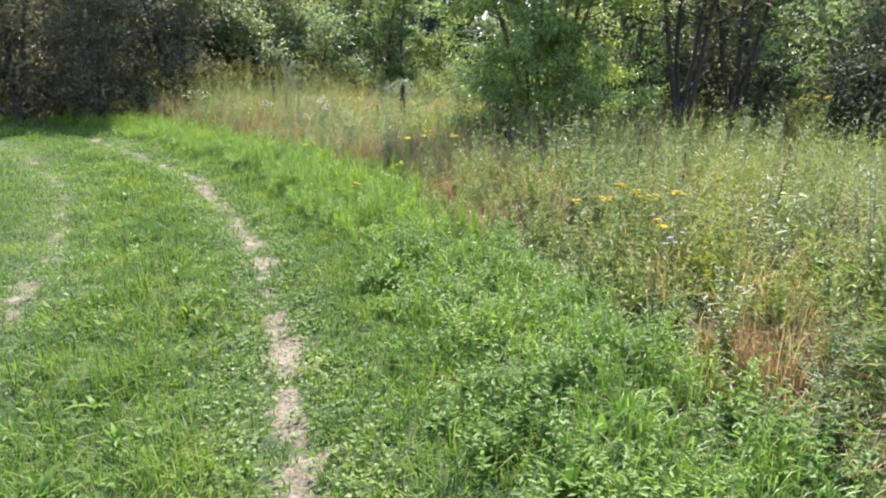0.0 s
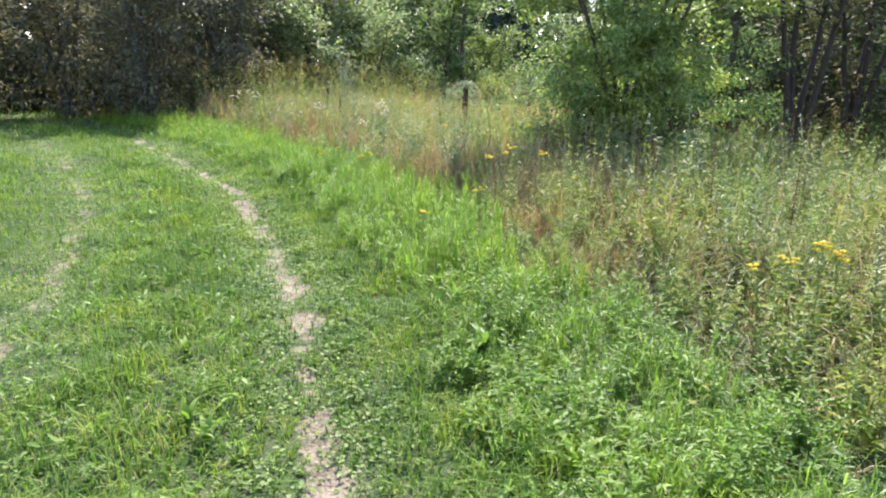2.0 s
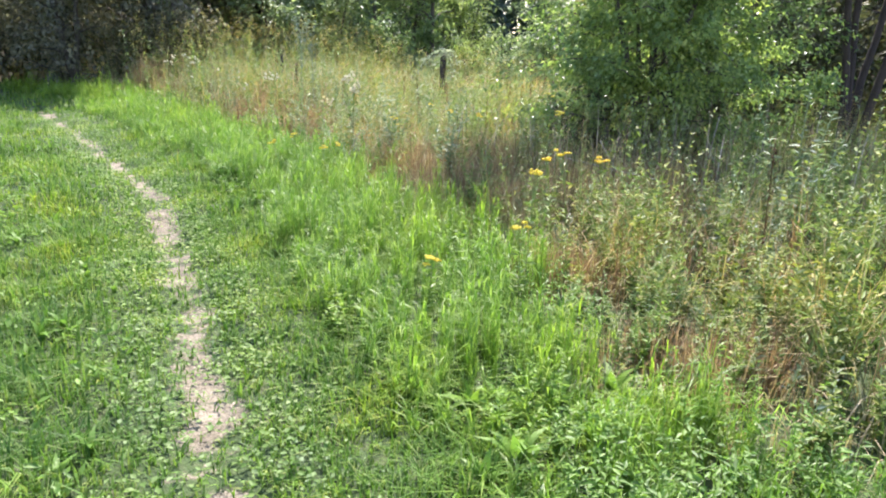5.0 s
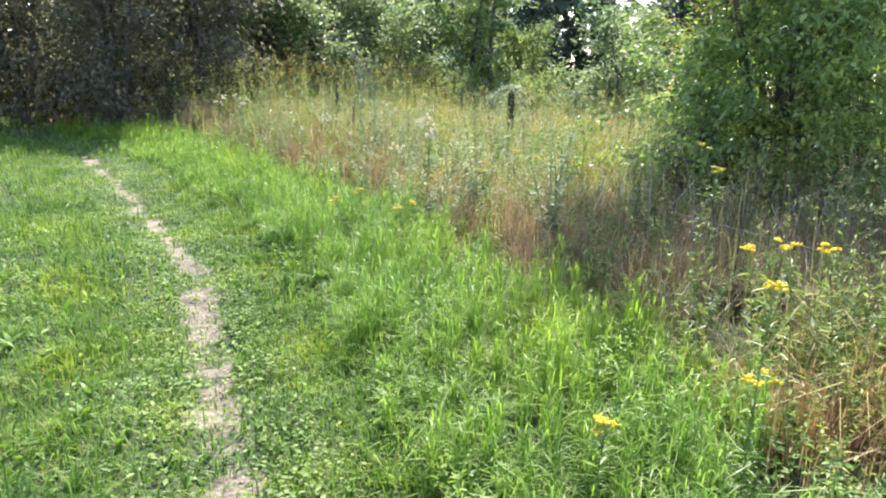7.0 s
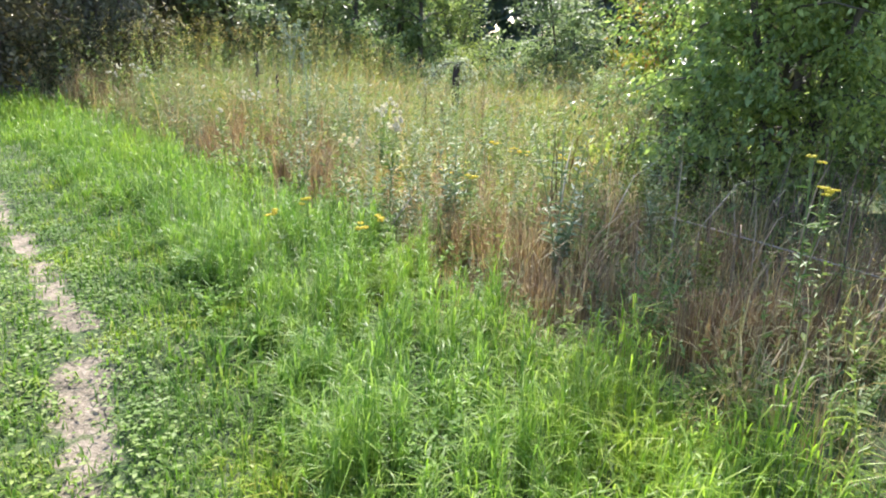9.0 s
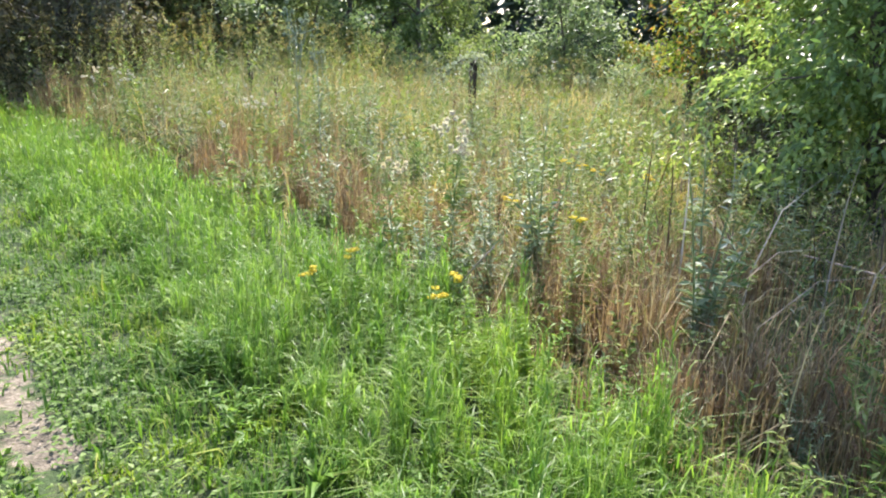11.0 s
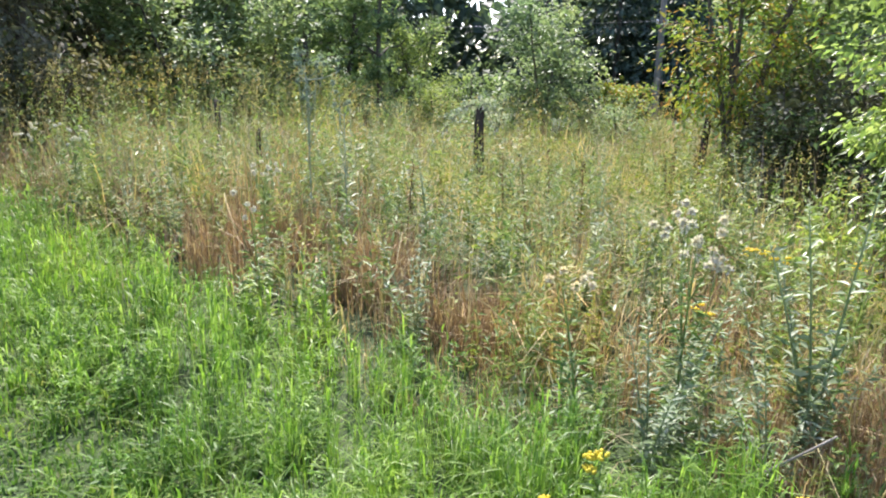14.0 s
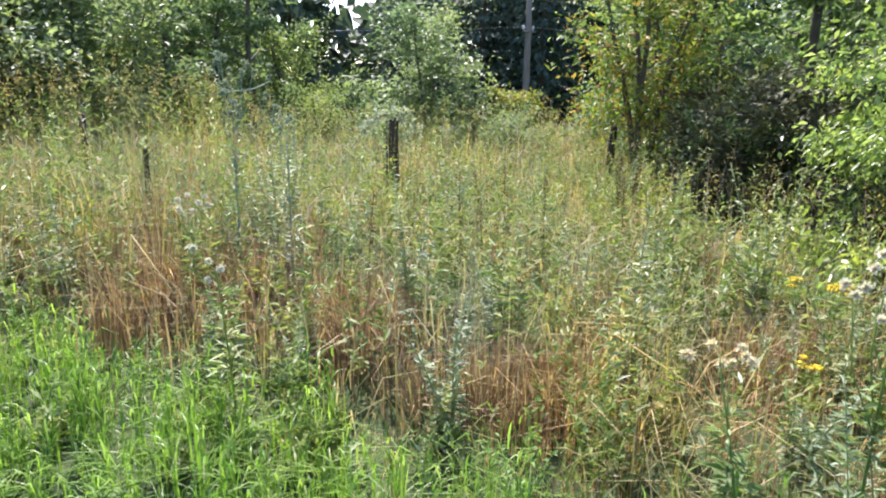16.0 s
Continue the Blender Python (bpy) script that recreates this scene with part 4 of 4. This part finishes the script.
# ---- bushes and trees ----
def woody(name, label, category, h, crown, low, leaf, n_leaf, leaf_mat, stems=1, limbs=9, droop=0.0, trunk_r=0.06, seed=1, bark=None, clump=0.3, leaf_wid=0.55):
    """Stems with limbs and twigs; leaves sit in clumps about the twigs, so that gaps stay open. Built at the world's origin."""
    r = np.random.default_rng(seed)
    bark = bark or BARK
    root = tagged(new(name), label, category)
    twig_points = []
    for k in range(stems):
        a = 2 * math.pi * k / stems + r.uniform(0, 1)
        lean = (0.0 if stems == 1 else r.uniform(0.3, 0.8)) * crown
        u = np.linspace(0, 1, 8)
        top = h * r.uniform(0.8, 1.0)
        path = np.stack([math.cos(a) * (0.05 * (stems > 1) + lean * u ** 1.3), math.sin(a) * (0.05 * (stems > 1) + lean * u ** 1.3), top * u - 0.05], 1)
        path[1:, :2] += np.cumsum(r.normal(0, 0.02 * h / 4, (7, 2)), 0)
        piece("trunk", tube(path, trunk_r * (1.05 - u) ** 0.8 + 0.006, 7), bark, root)
        for j in range(limbs):
            v = low / h + (0.96 - low / h) * (j + r.uniform(0, 1)) / limbs
            b = np.array([np.interp(v, u, path[:, i]) for i in range(3)])
            t_rel = (v - low / h) / (1 - low / h)
            reach = crown * (0.95 - 0.75 * t_rel ** 1.6) * r.uniform(0.55, 1.05) * (1.0 if stems == 1 else 0.7)
            la = a + 2.4 * j + r.uniform(-0.5, 0.5)
            w = np.linspace(0, 1, 5)
            lp = b + np.stack([math.cos(la) * reach * w, math.sin(la) * reach * w, reach * (0.55 * w - droop * w ** 2)], 1)
            lp[1:] += r.normal(0, 0.05 * reach, (4, 3))
            piece("limb", tube(lp, trunk_r * 0.4 * (1.05 - w) * (1.1 - 0.7 * v) + 0.003, 4), bark, root)
            for q in range(5):
                c = lp[r.integers(1, 5)]
                e = c + r.normal(0, 1, 3) * np.array([1, 1, 0.7]) * clump * crown * 0.8
                if e[2] > low * 0.6:
                    twig_points += [c, (c + e) / 2, e]
    twig_points = np.array(twig_points)
    at = twig_points[r.integers(0, len(twig_points), n_leaf)] + r.normal(0, clump * crown * 0.27, (n_leaf, 3)) * np.array([1, 1, 0.75])
    at[:, 2] = np.maximum(at[:, 2], low * 0.35 + r.uniform(0, 0.2, n_leaf))
    out = at - np.array([0, 0, h * 0.4])
    way = unit(out) * 0.5 + r.normal(0, 0.6, (n_leaf, 3)) * np.array([1, 1, 0.7]) + np.array([0, 0, -0.2])
    size = leaf * r.uniform(0.6, 1.3, n_leaf)
    piece("crown", leaves(at, way, size, size * leaf_wid, 0.15, 0.45), leaf_mat, root)
    return root


def spruce(h, seed, n=3200, width=0.2):
    """Conifer: whorls of drooping boughs hung with needle sprays."""
    r = np.random.default_rng(seed)
    root = tagged(new("spruce"), "tall dark spruce at the edge of the wood", "tree", "far spruces")
    piece("trunk", tube(np.array([[0, 0, -0.05], [0.02, 0, h * 0.5], [0, 0.02, h]]), np.array([0.16, 0.1, 0.015]), 6), BARK, root)
    u = 1 - np.sqrt(r.uniform(0, 1, n))
    ang = np.round(r.uniform(0, 1, n) * 9) / 9 * 2 * math.pi + np.floor(u * 16) * 1.1 + r.normal(0, 0.16, n)
    z = 0.6 + (h - 0.6) * (np.floor(u * 16) + 0.5) / 16 + r.normal(0, 0.12, n)
    reach = width * h * (1 - u) + 0.15
    f = np.sqrt(r.uniform(0.02, 1, n))
    at = np.stack([np.cos(ang) * reach * f, np.sin(ang) * reach * f, z - 0.35 * reach * f + 0.2 * reach * f ** 2], 1)
    way = np.stack([np.cos(ang), np.sin(ang), r.normal(-0.55, 0.3, n)], 1) + r.normal(0, 0.4, (n, 3))
    size = r.uniform(0.25, 0.5, n)
    piece("crown", leaves(at, way, size, size * 0.4, -0.15, 0.5), NEEDLE, root)
    return root


big = woody("bush", "large broad-leaved bush in full leaf at the meadow's edge", "bush", 6.4, 2.75, 0.2, 0.07, 80000, BUSH_LEAF, 9, 13, 0.45, 0.032, 11, clump=0.13, leaf_wid=0.48)
big.matrix_world = pose(1.85, 12.8, 0) @ Matrix.Diagonal((1.1, 0.86, 1.0, 1))
rowan = woody("rowan_tree", "young many-stemmed tree with green, yellow and orange leaves", "tree", 4.8, 1.8, 1.0, 0.11, 5600, YELLOW_LEAF, 5, 7, 0.1, 0.045, 12, leaf_wid=0.4)
rowan.matrix_world = pose(2.8, 18.4, 0)
sapling = woody("sapling", "thin leafy sapling leaning over an old fence post", "sapling", 1.35, 0.5, 0.7, 0.07, 260, GREY_LEAF, 1, 6, 0.5, 0.012, 21)
sapling.matrix_world = pose(-1.05, 18.7, 0)
sallow = woody("young_tree", "young pale-leaved tree behind the meadow", "tree", 3.8, 2.0, 0.5, 0.13, 6000, GREY_LEAF, 2, 9, 0.1, 0.04, 13)
sallow.matrix_world = pose(2.4, 26.2, 0)
for x, y, size in ((-4.6, 25.2, 1.0), (-6.0, 24.6, 1.1), (-8.2, 25.2, 1.1)):
    copy_thing(sallow, pose(x, y, 0, 0, 0, x * 60) @ Matrix.Diagonal((size, size, size, 1)))

tall = woody("tree", "leafy green tree at the edge of the wood", "tree", 8.0, 2.2, 0.5, 0.16, 5500, TREE_LEAF, 1, 18, 0.2, 0.1, 14, clump=0.2)
thick = woody("tree", "dense many-stemmed green tree of the wood's edge", "tree", 6.5, 2.6, 0.3, 0.175, 5600, TREE_LEAF, 4, 9, 0.15, 0.08, 15)
# dark by its leaf colour, which stands in for the wood's shade
shade = woody("tree", "dense tree with the wood's shade coloured into its leaves", "tree", 8.5, 3.0, 0.2, 0.19, 7000, DARK_LEAF, 3, 12, 0.25, 0.11, 16)
shrub = woody("shrub", "low rounded green shrub behind the meadow", "shrub", 2.0, 1.3, 0.1, 0.11, 3000, TREE_LEAF, 5, 5, 0.1, 0.03, 17)
pale_shrub = woody("shrub", "low rounded pale green shrub", "shrub", 1.7, 1.3, 0.1, 0.11, 2800, GREY_LEAF, 5, 5, 0.1, 0.03, 18)
# its leaf colour carries the thicket's shade
stemmy = woody("tree", "dark many-stemmed young tree, bare below, in the thicket", "tree", 5.0, 1.4, 2.3, 0.13, 1800, SHADED_UNDER_LEAF, 4, 6, 0.1, 0.055, 22, bark=POST_WOOD)
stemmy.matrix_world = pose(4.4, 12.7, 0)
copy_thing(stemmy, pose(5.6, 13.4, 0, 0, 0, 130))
gold_shrub = woody("shrub", "small shrub with yellowing leaves", "shrub", 2.3, 0.9, 0.2, 0.1, 2400, YELLOW_LEAF, 3, 6, 0.1, 0.03, 19)
spruce_a, spruce_b = spruce(13, 31), spruce(10, 32)


def plant(proto, spots, first):
    """The first spot takes the thing itself, the rest take copies."""
    for i, (x, y, size) in enumerate(spots):
        m = pose(x, y, 0, 0, 0, (i * 77 + 13) % 360) @ Matrix.Diagonal((size, size, size, 1))
        if i == 0 and first:
            proto.matrix_world = m
        else:
            copy_thing(proto, m)


plant(tall, [(-1.6, 28.0, 0.85), (-3.6, 27.5, 0.95), (-6.2, 28.2, 1.0), (-1.9, 32, 0.8), (-4.8, 31, 1.1), (12.2, 31, 1.0), (10.5, 27, 1.0), (6.6, 23.5, 0.85), (9.6, 21.5, 0.9), (13.5, 23, 1.0), (12.5, 17.5, 0.9), (-8, 32, 1.2), (15.5, 30, 1.2), (4.9, 17.3, 1.0), (7.2, 16.6, 1.05), (9.6, 15.8, 1.0)], True)
plant(thick, [(-2.6, 30.0, 1.0), (-5.4, 26.6, 0.8), (5.2, 20.6, 0.75), (7.6, 19.0, 0.8), (10.6, 15.6, 0.8), (8.8, 24.8, 1.0), (12.0, 20.5, 0.9), (-0.4, 29.6, 0.55)], True)
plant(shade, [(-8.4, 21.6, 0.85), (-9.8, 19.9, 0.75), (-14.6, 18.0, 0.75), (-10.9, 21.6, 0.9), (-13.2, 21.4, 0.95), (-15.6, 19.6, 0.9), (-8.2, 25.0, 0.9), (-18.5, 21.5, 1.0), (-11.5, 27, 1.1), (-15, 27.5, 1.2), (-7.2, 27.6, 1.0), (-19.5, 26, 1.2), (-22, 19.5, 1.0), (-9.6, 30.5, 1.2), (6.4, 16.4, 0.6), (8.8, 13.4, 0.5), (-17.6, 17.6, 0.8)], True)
plant(shrub, [(-3.0, 25.4, 0.9), (-0.4, 25.6, 0.8), (-5.6, 24.4, 0.9), (5.8, 21.0, 1.0), (-7.4, 22.8, 0.9), (0.8, 27.4, 1.0), (4.0, 19.6, 1.0), (2.6, 16.4, 0.75)], True)
dark_shrub = woody("shrub", "undergrowth shrub with shade coloured into its dark leaves", "shrub", 2.4, 1.6, 0.05, 0.14, 2800, SHADED_UNDER_LEAF, 5, 5, 0.15, 0.03, 20)
# shrubs under the bush and beside the rowan are added to darken hollows
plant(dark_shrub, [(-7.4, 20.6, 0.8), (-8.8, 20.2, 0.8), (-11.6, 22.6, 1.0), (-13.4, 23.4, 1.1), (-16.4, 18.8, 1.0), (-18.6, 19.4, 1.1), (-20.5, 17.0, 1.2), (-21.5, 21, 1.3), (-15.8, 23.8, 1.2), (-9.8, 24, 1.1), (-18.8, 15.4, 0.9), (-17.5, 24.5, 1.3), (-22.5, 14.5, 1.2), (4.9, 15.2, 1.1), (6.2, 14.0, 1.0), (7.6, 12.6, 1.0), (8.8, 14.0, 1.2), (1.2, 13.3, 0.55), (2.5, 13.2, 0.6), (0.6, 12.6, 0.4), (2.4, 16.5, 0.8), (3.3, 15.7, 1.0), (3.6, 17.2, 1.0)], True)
plant(pale_shrub, [(3.4, 24.6, 0.9), (2.9, 22.6, 0.7), (5.8, 23.4, 0.8), (-2.0, 24.8, 0.7), (0.7, 24.4, 0.7)], True)
plant(gold_shrub, [(3.6, 23.9, 0.8), (5.5, 22.0, 0.8), (8.4, 14.4, 0.9), (3.4, 18.6, 0.8)], True)
plant(spruce_a, [(10.5, 40, 1.0), (13, 42, 1.1), (8.2, 44, 0.95), (16, 39, 1.1), (-4, 40, 1.1), (-8, 42, 1.1), (-12, 38, 1.1), (19, 36, 1.0), (-17, 36, 1.1), (22, 31, 1.0), (3.5, 58, 0.36), (-24, 30, 1.0), (9.2, 60, 0.44), (7.4, 66, 0.5), (11.5, 62, 0.55)], True)
plant(spruce_b, [(12, 37, 1.0), (7.2, 40.5, 0.95), (14.8, 44, 1.1), (-1.5, 41, 1.05), (-6, 37, 1.0), (18, 42, 1.2), (0.4, 43, 0.9), (5.8, 58, 0.5), (6.8, 61, 0.55), (10.3, 64, 0.62), (8.2, 62, 0.52), (-22, 34, 1.1)], True)


# the deep wood behind, closed but for the cutting where the wires run
n = 34000
wa = rng.uniform(radians(-75), radians(62), n)
far = rng.uniform(46, 60, n)
crest = 13 + 2.5 * np.sin(wa * 23) + 1.5 * np.sin(wa * 57 + 1) + 1.0 * np.sin(wa * 131)
dip = np.clip((radians(2.9) - np.abs(wa - radians(8.1))) / radians(1.8), 0, 1)
crest = crest + (5.0 + 0.5 * np.sin(wa * 170) - crest) * dip
keep_it = rng.uniform(0, 1, n) < crest / 15
wa, far, crest = wa[keep_it], far[keep_it], crest[keep_it]
n = len(wa)
at = np.stack([np.sin(wa) * far, np.cos(wa) * far, rng.uniform(0, 1, n) ** 0.9 * crest], 1)
v, t = leaves(at, rng.normal(0, 1, (n, 3)) + np.array([0, 0, -0.6]), rng.uniform(0.8, 1.5, n), rng.uniform(0.45, 0.85, n), 0.1, 1.0)
tagged(new("far_wood", mesh_of("far_wood", v, t, NEEDLE)), "dark closed wood in the distance", "wood", kind="stuff")


# ---- fence posts, pole and wires ----
def fence_post(x, y, h, r, tilt, turn):
    """Round weathered post, split and rounded at its top."""
    path = np.array([[0, 0, -0.2], [0.005, 0, h * 0.3], [-0.004, 0.003, h * 0.7], [0, 0, h - 0.03], [0.004, 0, h]])
    v, t = tube(path, np.array([r * 1.05, r, r * 0.97, r * 0.95, r * 0.7]), 9)
    v = v + np.random.default_rng(int(h * 1000)).normal(0, r * 0.05, v.shape)
    ob = new("fence_post", mesh_of("fence_post", v, t, POST_WOOD))
    ob.matrix_world = pose(x, y, float(height_at(np.array(x), np.array(y))), 0, tilt, turn)
    return tagged(ob, "old dark weathered wooden fence post among the weeds", "fence post", "old fence posts")


fence_post(-1.07, 18.4, 1.1, 0.065, 0, 20)
fence_post(2.61, 18.9, 0.92, 0.06, 5, 0)
fence_post(-3.97, 17.5, 0.9, 0.03, -1, 70)
fence_post(-4.63, 19.0, 1.15, 0.04, 1, 130)

creeper = tagged(new("creeper"), "grey-green leafy creeper arching over an old fence post", "creeper")
creeper.matrix_world = pose(-1.07, 18.4, float(height_at(np.array(-1.07), np.array(18.4))) + 1.1)
cr = np.random.default_rng(77)
for reach, drop in ((-0.68, 0.56), (-0.45, 0.22), (0.34, 0.2), (0.22, 0.36)):
    u = np.linspace(0, 1, 7)
    vine = np.stack([reach * u, cr.normal(0, 0.02, 7), 0.02 + 0.1 * np.sin(u * math.pi) * (1 - u) - drop * u ** 1.6], 1)
    stem = piece("stem", tube(vine, np.linspace(0.008, 0.003, 7), 5), BARK, creeper)
    n = 110
    w = cr.uniform(0, 1, n)
    at = np.stack([np.interp(w, u, vine[:, i]) for i in range(3)], 1) + cr.normal(0, 0.05, (n, 3)) * np.array([0.8, 1, 0.9])
    piece("foliage", leaves(at, cr.normal(0, 1, (n, 3)) + np.array([0, 0, -0.2]), cr.uniform(0.035, 0.075, n), 0.035), SILVER, stem)


def dead_stick(a, b, r):
    """A bare broken stick leaning in the weeds."""
    a, b = np.array(a), np.array(b)
    u = np.linspace(0, 1, 6)[:, None]
    path = a + (b - a) * u + np.sin(u * 5) * np.array([0.012, 0.01, 0.0])
    ob = new("dead_stick", mesh_of("dead_stick", *tube(path, np.linspace(r, r * 0.5, 6), 5), STICK))
    return tagged(ob, "pale dead stick leaning among the weeds", "stick", "dead sticks")


dead_stick((2.17, 4.36, 0.0), (2.18, 3.9, 0.8), 0.009)
dead_stick((-2.1, 11.05, 0.02), (-1.78, 10.7, 0.54), 0.007)
dead_stick((-0.05, 14.65, 0.0), (-0.27, 14.43, 0.45), 0.009)
dead_stick((0.2, 11.3, 0.3), (0.8, 8.9, 0.5), 0.008)
dead_stick((0.9, 9.6, 0.0), (0.4, 9.2, 0.75), 0.008)
dead_stick((1.6, 10.2, 0.0), (1.5, 9.6, 0.95), 0.009)

pole = tagged(new("utility_pole"), "grey wooden utility pole before dark spruces", "utility pole")
pole.matrix_world = pose(9.4, 33.7, 0)
piece("shaft", tube(np.array([[0, 0, -0.1], [0, 0, 1.8], [0.01, 0, 3.6], [0, 0, 6.6]]), np.array([0.14, 0.13, 0.115, 0.095]), 10), POLE_WOOD, pole)
piece("crossarm", tube(np.array([[-0.26, -0.06, 3.55], [0, -0.12, 3.55], [0.26, -0.06, 3.55]]), np.array([0.04, 0.045, 0.04]), 6), POLE_WOOD, pole)
for dx, dz in ((-0.2, 3.6), (0.2, 3.6), (0.13, 4.6)):
    piece("insulator", tube(np.array([[dx, 0, dz], [dx, 0, dz + 0.05], [dx, 0, dz + 0.13], [dx, 0, dz + 0.17]]), np.array([0.03, 0.055, 0.05, 0.02]), 8), CERAMIC, pole)
for dx, dz in ((-0.2, 3.72), (0.2, 3.72), (0.13, 4.72)):
    for tx, ty in ((-26.0, 38.0), (40.0, 30.0)):
        u = np.linspace(0, 1, 13)
        a, b = np.array([9.4 + dx, 33.7, dz]), np.array([tx, ty, dz])
        path = a + (b - a) * u[:, None] - np.array([0, 0, 1.0]) * (4 * 0.55 * u * (1 - u))[:, None]
        tagged(new("power_line", mesh_of("power_line", *tube(path, np.full(13, 0.005), 5), WIRE)), "thin grey overhead power line sagging from the pole", "power line", "power lines")
